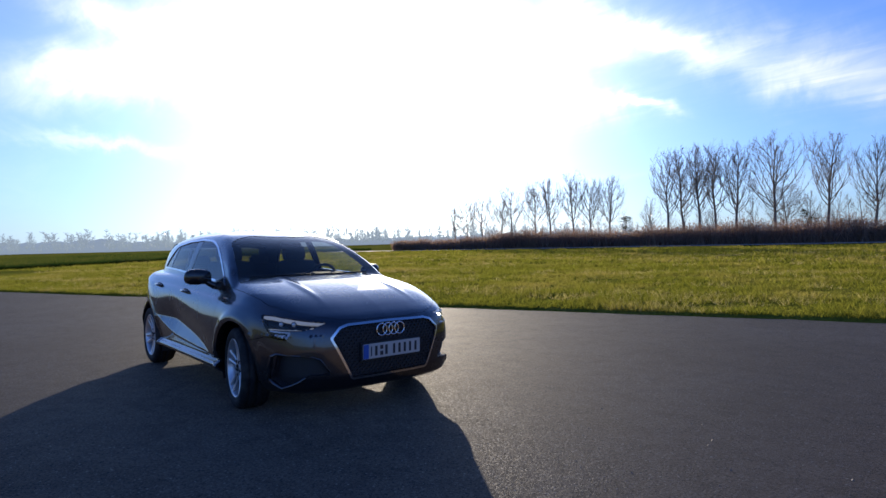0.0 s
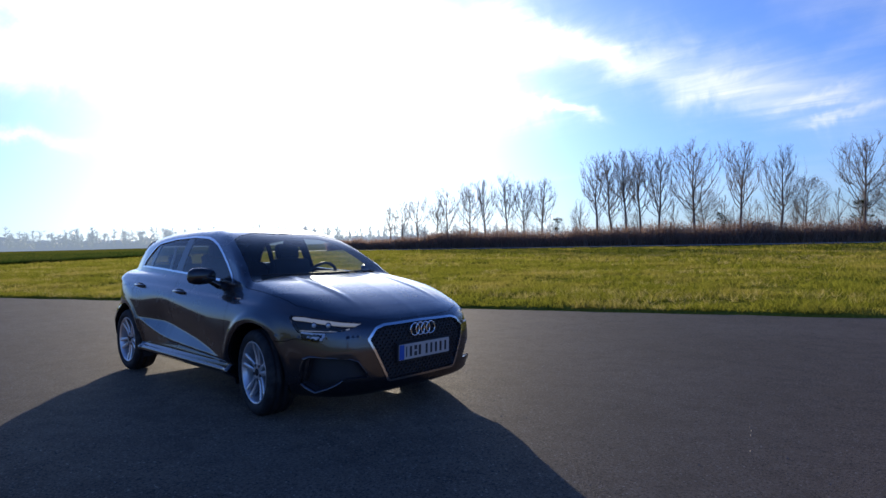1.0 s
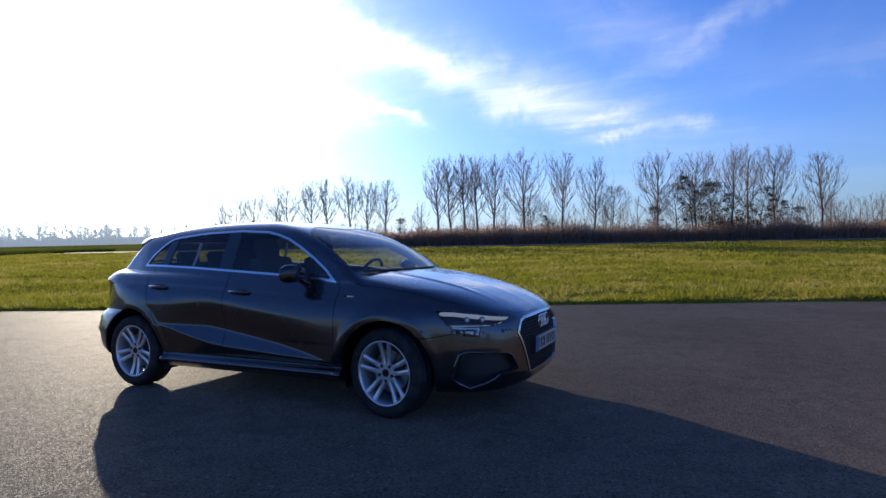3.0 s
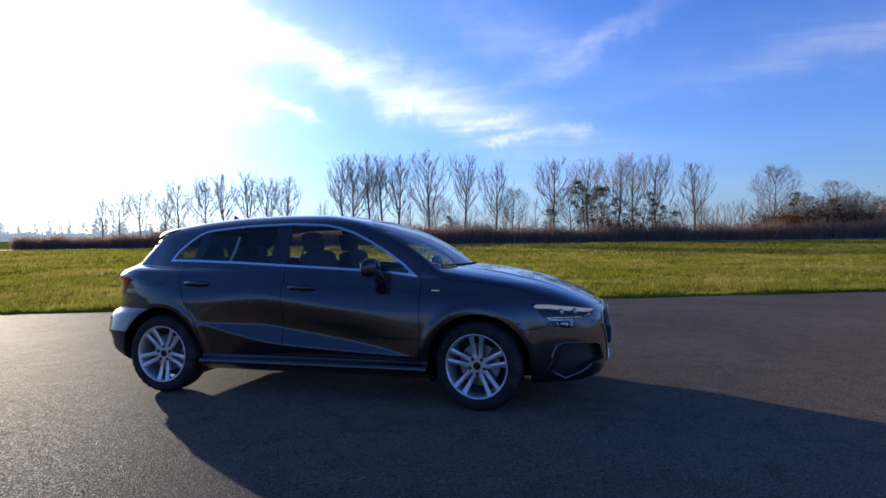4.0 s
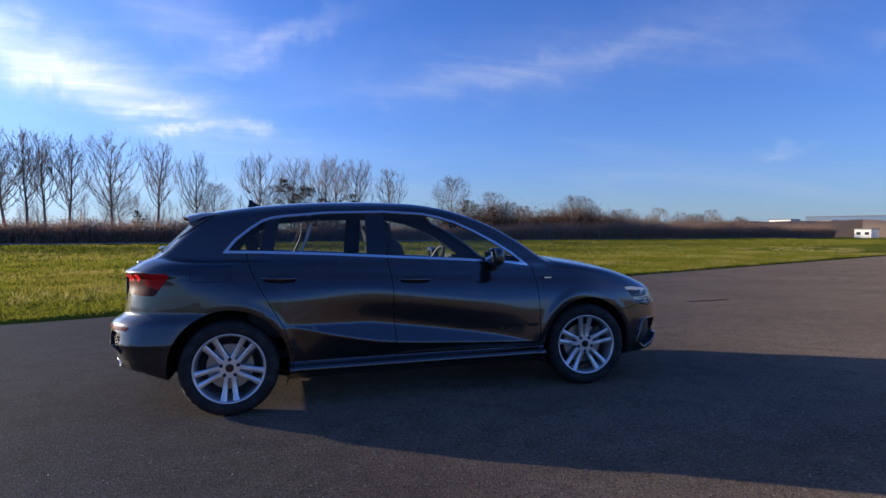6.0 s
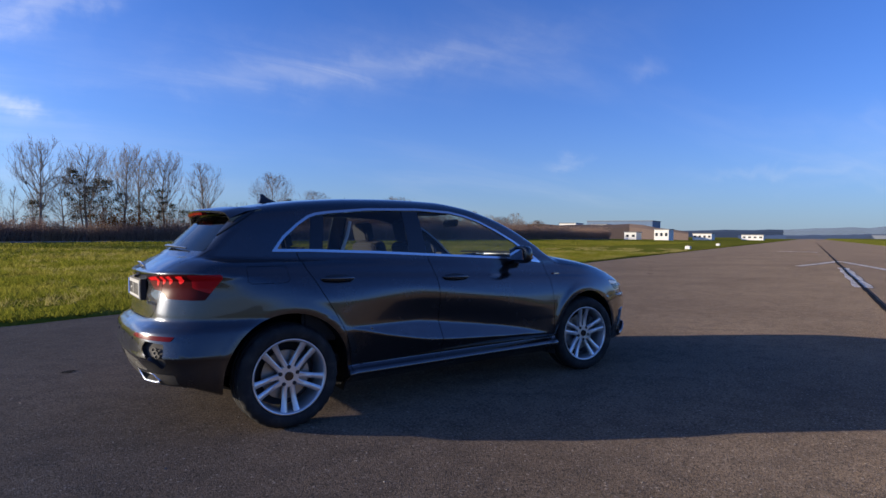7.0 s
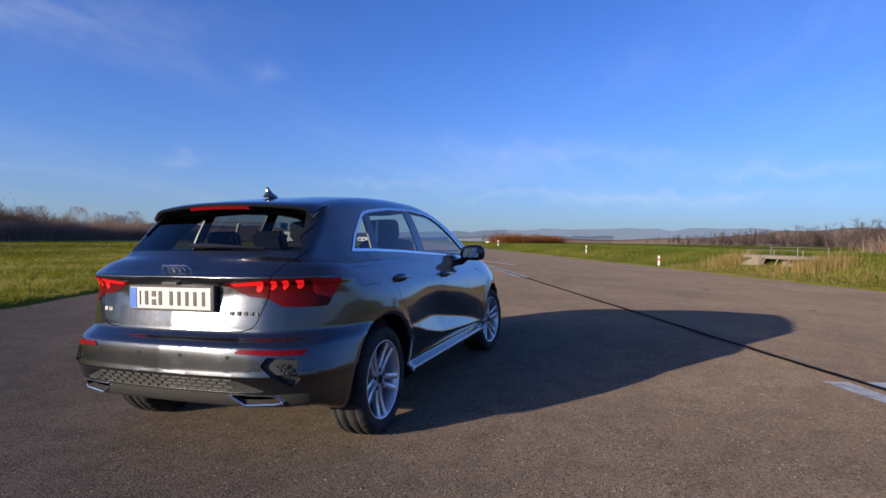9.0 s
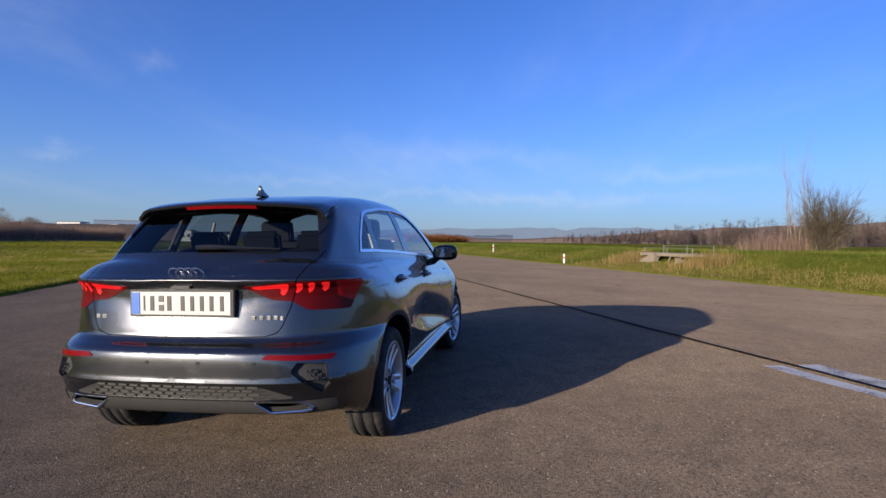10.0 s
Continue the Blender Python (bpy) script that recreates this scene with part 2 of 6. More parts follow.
def make_pane(name, tint, haze=0.0):
    """Window glass: clear through, with a mirror gloss at its surface."""
    m, n, b = material(name)
    n.t.nodes.remove(b)
    t, g, x, f = n.add("ShaderNodeBsdfTransparent"), n.add("ShaderNodeBsdfGlossy"), n.add("ShaderNodeMixShader"), n.add("ShaderNodeLayerWeight")
    t.inputs[0].default_value = (*tint, 1)
    g.inputs["Roughness"].default_value = haze
    f.inputs["Blend"].default_value = 0.5
    n.put(x.inputs[0], n.math("ADD", 0.05, n.math("MULTIPLY", 0.95, n.math("POWER", f.outputs["Facing"], 5.0))))
    n.put(x.inputs[1], t.outputs[0])
    n.put(x.inputs[2], g.outputs[0])
    n.put(n.t.nodes["Material Output"].inputs[0], x.outputs[0])
    return m


def make_tyre():
    m, n, b = material("tyre_rubber")
    p = where(n)
    dust = n.ramp(n.noise(p, 9.0, 5, 0.6), 0.42, 0.75, 0.0, 0.5)
    setp(n, b, base=n.mix(dust, (0.014, 0.014, 0.015), (0.075, 0.068, 0.06)), rough=0.78, spec=0.35)
    setp(n, b, normal=bump(n, n.noise(p, 160.0, 3), 0.25, 0.002))
    return m


def make_rear_lamp():
    m, n, b = material("red_lamp_glass")
    setp(n, b, base=(0.42, 0.006, 0.010), rough=0.30, coat=0.12, spec=0.1)
    return m


def make_glow(name, col, power):
    m, n, b = material(name)
    setp(n, b, base=tuple(c * 0.45 for c in col), rough=0.3, emit=col, emit_power=power)
    return m


PAINT = make_car_paint()
GLASS, TINTED, CLEAR = make_pane("window_glass", (0.84, 0.88, 0.86)), make_pane("tinted_glass", (0.70, 0.73, 0.73)), make_pane("lamp_glass", (0.86, 0.88, 0.9))
DARK_TINT = make_pane("dark_tinted_glass", (0.30, 0.33, 0.35))
GLOSS_BLACK = plain("gloss_black_trim", (0.010, 0.010, 0.012), 0.20, coat=0.35)
MATT_BLACK = plain("matt_black_plastic", (0.018, 0.018, 0.020), 0.58, relief=0.15, relief_scale=400.0)
LINING = plain("dark_cabin_lining", (0.030, 0.030, 0.034), 0.85)
SEAT_CLOTH = plain("dark_seat_cloth", (0.034, 0.034, 0.040), 0.9, relief=0.3, relief_scale=300.0)
CHROME = plain("satin_chrome", (0.72, 0.72, 0.74), 0.20, 1.0, vary=0.04)
SILVER = plain("silver_wheel_paint", (0.64, 0.65, 0.67), 0.34, 0.70, vary=0.08, coat=0.7)
GREY_TRIM = plain("grey_diffuser_trim", (0.055, 0.053, 0.052), 0.42, 0.35)
DISC = plain("brake_disc_steel", (0.30, 0.29, 0.28), 0.38, 1.0)
TYRE, RED_LAMP, RED_GLOW = make_tyre(), make_rear_lamp(), make_glow("lit_red_lamp", (0.85, 0.012, 0.014), 0.42)
DARK_RED = plain("dark_red_lamp", (0.075, 0.002, 0.003), 0.35, coat=0.06, spec=0.10)
REFLECTOR_RED = plain("reflector_red", (0.13, 0.002, 0.004), 0.25, coat=0.1, spec=0.1)
SMOKED = plain("smoked_light_guide", (0.66, 0.70, 0.80), 0.25, coat=0.3)
DEEP_BLACK = plain("deep_black_housing", (0.005, 0.005, 0.006), 0.6, spec=0.1)
LAMP_WHITE = make_glow("white_light_guide", (0.80, 0.84, 0.90), 0.12)
PLATE_WHITE = plain("plate_white", (0.44, 0.44, 0.43), 0.42, vary=0.05)
PLATE_BLUE = plain("plate_blue", (0.012, 0.10, 0.42), 0.4)
PLATE_BLACK = plain("plate_black", (0.025, 0.025, 0.026), 0.5)
BELT = plain("pale_belt_webbing", (0.62, 0.62, 0.60), 0.7)
MIRROR = plain("mirror_glass", (0.9, 0.9, 0.92), 0.02, 1.0, vary=0.0)

# ---- the ground ----
def mesh_object(name, verts, faces, mat, parent=None, smooth=False, slots=None):
    me = bpy.data.meshes.new(name)
    me.from_pydata([tuple(v) for v in verts], [], [tuple(f) for f in faces])
    for m in (mat if isinstance(mat, (list, tuple)) else [mat]):
        me.materials.append(m)
    if slots is not None:
        me.polygons.foreach_set("material_index", slots)
    if smooth:
        me.polygons.foreach_set("use_smooth", [True] * len(me.polygons))
    ob = new(name, me)
    if parent is not None:
        ob.parent = parent
    return ob


def uv_point(u, v, z=0.0):
    return RUN * u + SIDE * v + Vector((0, 0, z))


CROWN, EDGE_L, EDGE_R = -3.9, 6.5, -14.3


def runway_z(v):
    """Height of the cambered runway."""
    return -FALL * v if v > CROWN else -FALL * CROWN + FALL * (v - CROWN)


def ground_z(u, v):
    """Height of the meadows beside the runway."""
    lumps = 0.05 * noise.noise((u * 0.35, v * 0.35, 0)) + 0.10 * noise.noise((u * 0.06, v * 0.06, 3))
    if EDGE_R - 0.3 < v < EDGE_L + 0.3:
        return -0.42
    if v > 0:
        rise = min(1.0, (v - EDGE_L) / 8.0)
        return -0.145 + 0.05 * rise + 0.15 * min(1.0, max(0.0, (v - 22) / 30.0)) + lumps * min(1.0, (v - EDGE_L) / 3.0)
    t = min(1.0, max(0.0, (EDGE_R - v) / 6.0))
    return -0.13 + 0.9 * t * t * (3 - 2 * t) + lumps * min(1.0, (EDGE_R - v) / 3.0)


def lines(*spans):
    out = []
    for a, b, n in spans:
        out += [a + (b - a) * i / n for i in range(n)]
    return out + [spans[-1][1]]


def build_ground():
    us = lines((-4500, -600, 6), (-600, -80, 16), (-80, 120, 160), (120, 700, 24), (700, 4500, 8))
    vs = lines((-4500, -500, 6), (-500, -60, 16), (-60, -22, 24), (-22, EDGE_R, 16), (EDGE_R, EDGE_L, 8), (EDGE_L, 30, 40), (30, 110, 40), (110, 700, 20), (700, 4500, 6))
    vs = sorted(set(vs + [EDGE_R - 0.31, EDGE_L + 0.31]))
    verts = [uv_point(u, v, ground_z(u, v)) for u in us for v in vs]
    k = len(vs)
    faces = [(i * k + j, (i + 1) * k + j, (i + 1) * k + j + 1, i * k + j + 1) for i in range(len(us) - 1) for j in range(k - 1)]
    g = mesh_object("ground", verts, faces, SOIL, smooth=True)
    tagged(g, "flat green winter meadow reaching the horizon", "ground", kind="structure")


def build_runway():
    us = lines((-500, -60, 30), (-60, 90, 500), (90, 1600, 60))
    rows = []
    for u in us:
        l = EDGE_L + 0.10 * noise.noise((u * 0.9, 0, 5)) + 0.05 * noise.noise((u * 4.0, 0, 5))
        r = EDGE_R + 0.10 * noise.noise((u * 0.9, 9, 5)) + 0.05 * noise.noise((u * 4.0, 9, 5))
        vs = [r, r + 0.02, -11, -8, -6, CROWN, -2, 0, 2, 4.5, l - 0.02, l]
        row = [uv_point(u, v, runway_z(v)) for v in vs]
        row[0].z -= 0.10
        row[-1].z -= 0.10
        rows.append(row)
    k = len(rows[0])
    faces = [(i * k + j, (i + 1) * k + j, (i + 1) * k + j + 1, i * k + j + 1) for i in range(len(rows) - 1) for j in range(k - 1)]
    r = mesh_object("runway", [p for row in rows for p in row], faces, ASPHALT)
    tagged(r, "wide old asphalt runway with coarse worn aggregate", "road", kind="structure")


def ribbon(name, path, width, mat, lift, label, category="marking", kind="structure"):
    """A flat strip along (u, v) points that lies on the runway."""
    verts, faces = [], []
    for i, (u, v) in enumerate(path):
        a, b = path[max(0, i - 1)], path[min(len(path) - 1, i + 1)]
        du, dv = b[0] - a[0], b[1] - a[1]
        k = math.hypot(du, dv)
        w = width(i) if callable(width) else width
        for s in (-0.5, 0.5):
            pu, pv = u - dv / k * w * s, v + du / k * w * s
            verts.append(uv_point(pu, pv, runway_z(pv) + lift))
    faces = [(2 * i, 2 * i + 2, 2 * i + 3, 2 * i + 1) for i in range(len(path) - 1)]
    return tagged(mesh_object(name, verts, faces, mat), label, category, kind=kind)


build_ground()
build_runway()
crack = [(u, CROWN + 0.06 * noise.noise((u * 0.25, 2, 2)) + 0.025 * noise.noise((u * 1.7, 7, 2))) for u in lines((-25, 60, 340), (60, 130, 60))]
ribbon("seam", crack, lambda i: 0.072 + 0.03 * noise.noise((i * 0.35, 0, 4)), TAR, 0.012, "dark open seam along the middle of the runway", "seam")
dash_a = [(-0.7 - 0.30 * i, -3.95 + 0.02 * math.sin(i * 1.3)) for i in range(20)]
ribbon("centre_dash", dash_a, 0.56, ROADPAINT, 0.005, "worn white centre line dash on the runway", "marking")
ribbon("centre_dash", [(11.9 + 0.5 * i, -3.93) for i in range(21)], lambda i: 0.34 + 0.05 * math.sin(i), ROADPAINT, 0.005, "worn white centre line dash on the runway", "marking")
ribbon("arrow_arm", [(22.9, -2.5), (25.9, -3.3), (28.9, -4.02)], 0.30, ROADPAINT, 0.007, "worn white arrow on the runway", "marking")
ribbon("arrow_arm", [(21.2, -5.35), (25.0, -4.75), (28.7, -4.15)], 0.30, ROADPAINT, 0.008, "worn white arrow on the runway", "marking")
ribbon("arrow_arm", [(53.8, -0.4), (51.0, -2.0), (48.4, -3.4)], 0.32, ROADPAINT, 0.007, "worn white arrow on the runway", "marking")
ribbon("patch", [(7.2, 1.3), (7.7, 1.05), (8.1, 0.95)], 0.07, TAR, 0.006, "dark tar patch on the asphalt", "patch")
rng = random.Random(4)


def tar_spots():
    for u, v, r in ((15.5, 1.5, .12), (19.5, 2.4, .10), (-1.5, 2.6, .05), (9.0, -8.0, .10), (4.6, -7.5, .06)):
        verts = [uv_point(u + r * math.cos(a) * rng.uniform(.7, 1.6), v + r * math.sin(a) * rng.uniform(.6, 1.1), runway_z(v) + .006) for a in (2 * math.pi * k / 9 for k in range(9))]
        tagged(mesh_object("patch", verts, [tuple(range(9))], TAR), "dark tar patch on the asphalt", "patch", kind="structure")


tar_spots()


def pebbles():
    """Loose chips of stone on the asphalt round the car."""
    verts, faces = [], []
    for _ in range(2600):
        u, v = rng.uniform(-9, 12), rng.uniform(-7.5, 6.2)
        r = rng.uniform(.004, .010)
        c = uv_point(u, v, runway_z(v))
        k = len(verts)
        a = rng.uniform(0, 6)
        for i in range(4):
            verts.append(c + Vector((r * math.cos(a + i * 1.57), r * math.sin(a + i * 1.57) * rng.uniform(.6, 1), -.001)))
        verts.append(c + Vector((0, 0, r * rng.uniform(.5, .9))))
        faces += [(k + i, k + (i + 1) % 4, k + 4) for i in range(4)]
    tagged(mesh_object("loose_chips", verts, faces, CHIP), "small loose stone chips on the asphalt", "gravel", kind="stuff")


CHIP = plain("stone_chip", (0.17, 0.15, 0.13), 0.7, vary=0.4, scale=30)
pebbles()

# ---- the car: its outer shape, as smooth sheets that meet in soft edges (nose towards +x, wheels on z = 0) ----
def curve(*knots):
    """A smooth monotone curve through (at, value) knots."""
    t, v = np.array(knots[0::2], float), np.array(knots[1::2], float)
    h, s = np.diff(t), np.diff(v) / np.diff(t)
    m = np.zeros(len(t))
    m[0], m[-1] = s[0], s[-1]
    for i in range(1, len(t) - 1):
        if s[i - 1] * s[i] > 0:
            a, b = 2 * h[i] + h[i - 1], h[i] + 2 * h[i - 1]
            m[i] = (a + b) / (a / s[i - 1] + b / s[i])
    xs = np.linspace(t[0], t[-1], 600)
    k = np.clip(np.searchsorted(t, xs, "right") - 1, 0, len(h) - 1)
    u = (xs - t[k]) / h[k]
    ys = ((1 + 2 * u) * (1 - u) ** 2 * v[k] + u * (1 - u) ** 2 * h[k] * m[k] + u * u * (3 - 2 * u) * v[k + 1] + u * u * (u - 1) * h[k] * m[k + 1])
    return lambda x: np.interp(x, xs, ys)


WHEEL_X, WHEEL_R = 1.318, 0.317
HALF_W = curve(-2.3, .74, -2.05, .80, -1.85, .855, -1.6, .888, -1.318, .896, -.9, .893, 0, .890, .9, .893, 1.318, .898, 1.6, .880, 1.85, .835, 2.05, .765, 2.3, .66)
FLANK = curve(.10, .22, .17, .16, .215, .090, .245, .040, .268, .010, .282, .006, .298, .014, .316, .038, .332, .050, .36, .046, .40, .026, .44, .008, .50, .001, .60, .0, .70, .006, .78, .022, .835, .042, .862, .056, .89, .080, .95, .110, 1.01, .150, 1.08, .20, 1.3, .40)
FLANK_END = curve(.10, .22, .17, .14, .215, .088, .26, .056, .30, .036, .36, .020, .44, .008, .50, .001, .60, .0, .70, .006, .78, .022, .835, .042, .862, .056, .89, .080, .95, .110, 1.01, .150, 1.08, .20, 1.3, .40)
FACET_TOP = curve(-1.05, .585, -.88, .580, -.45, .573, -.05, .528, .56, .434, .86, .366, 1.0, .34)
FACET_LOW = curve(-1.05, .580, -.88, .562, -.65, .507, -.256, .434, .3, .395, .86, .362, 1.0, .335)
NOSE = curve(.05, 1.80, .14, 1.98, .19, 2.12, .235, 2.19, .27, 2.205, .33, 2.222, .50, 2.226, .60, 2.216, .66, 2.200, .70, 2.178, .74, 2.14, .80, 2.04, .9, 1.85)
NOSE_PLAN = curve(0, 0, .25, .010, .40, .032, .50, .062, .60, .112, .70, .215, .80, .42, .88, .72, .95, 1.15)
HOOD = curve(-2.4, 1.07, -1.2, 1.07, .3, 1.045, .95, 1.030, 1.3, .988, 1.6, .930, 1.9, .848, 2.05, .793, 2.15, .742, 2.3, .64)
HOOD_DROP = curve(0, 0, .3, .004, .47, .013, .60, .026, .68, .040, .74, .058, .80, .10, .86, .18, .95, .36)
TAIL = curve(.05, -1.70, .16, -1.84, .22, -1.93, .30, -2.045, .36, -2.085, .43, -2.102, .460, -2.114, .480, -2.132, .505, -2.128, .56, -2.127, .615, -2.121, .640, -2.100, .66, -2.068, .685, -2.046, .72, -2.040, .80, -2.026, .88, -2.012, .912, -2.012, .935, -2.035, .955, -2.04, .985, -1.995, 1.03, -1.92, 1.1, -1.80)
TAIL_PLAN = curve(0, 0, .30, .012, .50, .040, .60, .080, .70, .165, .77, .27, .85, .50, .92, .90)
GREEN_W = curve(.80, .76, .88, .775, .95, .768, 1.02, .742, 1.1, .714, 1.2, .676, 1.3, .630, 1.36, .596, 1.42, .55, 1.5, .47)
GREEN_TAPER = curve(-2.0, .78, -1.8, .825, -1.6, .885, -1.37, .945, -1.0, .985, -.4, 1.0, .4, 1.0, .85, 1.005, 1.2, 1.0)
ROOF = curve(-2.0, 1.25, -1.75, 1.318, -1.55, 1.358, -1.316, 1.398, -1.064, 1.428, -.68, 1.452, -.38, 1.457, -.02, 1.449, .24, 1.418, .45, 1.37, .8, 1.27)
ROOF_DROP = curve(0, 0, .3, .004, .45, .016, .55, .034, .62, .062, .7, .12)
SCREEN = curve(.85, 1.38, .95, 1.21, 1.02, 1.085, 1.092, .985, 1.241, .745, 1.347, .520, 1.40, .37, 1.46, .10, 1.55, -.4)
HATCH = curve(.95, -2.03, 1.07, -1.868, 1.15, -1.785, 1.25, -1.68, 1.33, -1.60, 1.45, -1.46)


def arch_r(x):
    return np.where(x > 0, 0.372, 0.385)


def soft_ramp(t, e=0.013):
    """Nought below 0 and t above it, rounded over the width e on both sides."""
    return np.where(t < -e, 0.0, np.where(t > e, t, (t + e) ** 2 / (4 * e)))


def flank_y(x, z):
    """Half-width of the lower body at x, z."""
    zs = z + 0.045 * x * np.clip((z - 0.45) / 0.3, 0, 1)
    top, low = FACET_TOP(x), FACET_LOW(x)
    here = np.clip((1.0 - x) / 0.15, 0, 1) * np.clip((x + 1.05) / 0.15, 0, 1)
    # the doors tuck in below a soft crease, and a flat facet above it leans back to the sky
    tuck = np.where(z > 0.332, 0.001 + 0.050 * np.clip(soft_ramp(low - z) / np.maximum(low - 0.332, 5e-3), 0, 1), FLANK(zs))
    tuck = np.where(z > np.maximum(low + 0.02, 0.50), FLANK(zs), tuck)
    ends = np.clip((np.abs(x) - 1.30) / 0.15, 0, 1)
    y = HALF_W(x) - (here * tuck + (1 - here) * (FLANK(zs) * (1 - ends) + FLANK_END(zs) * ends))
    deep = 0.48 * here
    rise = soft_ramp(z - low) - soft_ramp(z - top)
    fade = np.clip(1 - (z - top) / 0.26, 0, 1)
    y = y - deep * rise * np.where(z < top, 1.0, fade * fade * (3 - 2 * fade))
    for wx in (-WHEEL_X, WHEEL_X):
        r = np.hypot(x - wx, z - 0.32)
        y = y + 0.012 * np.exp(-((r - 0.41) / 0.035) ** 2) * (z > 0.2) + 0.010 * np.exp(-((x - wx) / 0.42) ** 2 - ((z - 0.77) / 0.09) ** 2)
    return y


def sheet_side(x, a, z): return a - flank_y(x, z)
def sheet_nose(x, a, z): return x - NOSE(z) + NOSE_PLAN(a) * np.where(z > 0.62, 1.0, 0.90)
def sheet_hood(x, a, z): return z - HOOD(x) + HOOD_DROP(a) - 0.006 * np.exp(-((a - 0.40) / 0.030) ** 2) * np.clip((x - 0.9) / 0.5, 0, 1) * np.clip((2.05 - x) / 0.4, 0, 1)
def sheet_tail(x, a, z): return TAIL(z) - x + TAIL_PLAN(a) * np.clip(0.80 + (z - 0.55) * 1.6, 0.72, 1.0)
def sheet_floor(x, a, z): return 0.19 + 0.115 * np.clip((-1.55 - x) / 0.30, 0, 1) - z
def sheet_green(x, a, z): return a - GREEN_W(z) * GREEN_TAPER(x)
def sheet_roof(x, a, z): return z - ROOF(x) + ROOF_DROP(a)
def sheet_screen(x, a, z): return x - SCREEN(z) + 0.24 * a * a
def sheet_hatch(x, a, z): return HATCH(z) - x + 0.34 * a * a


def even(f, e=2e-3):
    """The sheet's distance, evened out by its slope."""
    def g(x, a, z):
        v = f(x, a, z)
        gx, ga, gz = f(x + e, a, z) - v, f(x, a + e, z) - v, f(x, a, z + e) - v
        return v * e / np.sqrt(gx * gx + ga * ga + gz * gz + 1e-12)
    return g


def soft_max(a, b, k):
    h = np.clip(0.5 + 0.5 * (a - b) / k, 0, 1)
    return b + (a - b) * h + k * h * (1 - h)


S = {"side": even(sheet_side), "nose": even(sheet_nose), "hood": even(sheet_hood), "tail": even(sheet_tail), "floor": even(sheet_floor),
     "green": even(sheet_green), "roof": even(sheet_roof), "screen": even(sheet_screen), "hatch": even(sheet_hatch)}


def body_f(x, y, z):
    a = np.abs(y)
    low = soft_max(S["side"](x, a, z), S["hood"](x, a, z), 0.032)
    low = soft_max(low, S["nose"](x, a, z), 0.05)
    low = soft_max(low, S["tail"](x, a, z), 0.045)
    low = soft_max(low, S["floor"](x, a, z), 0.03)
    top = soft_max(S["green"](x, a, z), S["roof"](x, a, z), 0.06)
    top = soft_max(top, S["screen"](x, a, z), 0.05)
    top = soft_max(top, S["hatch"](x, a, z), 0.045)
    top = np.maximum(top, 0.8 - z)
    return -soft_max(-low, -top, 0.012)


def settle(pts, rounds=4):
    """Moves points onto the car's surface; returns them and the normals."""
    e = 1e-3
    for _ in range(rounds):
        x, y, z = pts.T
        v = body_f(x, y, z)
        g = np.stack([body_f(x + e, y, z) - v, body_f(x, y + e, z) - v, body_f(x, y, z + e) - v], 1) / e
        g2 = (g * g).sum(1) + 1e-9
        pts = pts - np.clip(v / g2, -.02, .02)[:, None] * g
    return pts, g / np.sqrt(g2)[:, None]


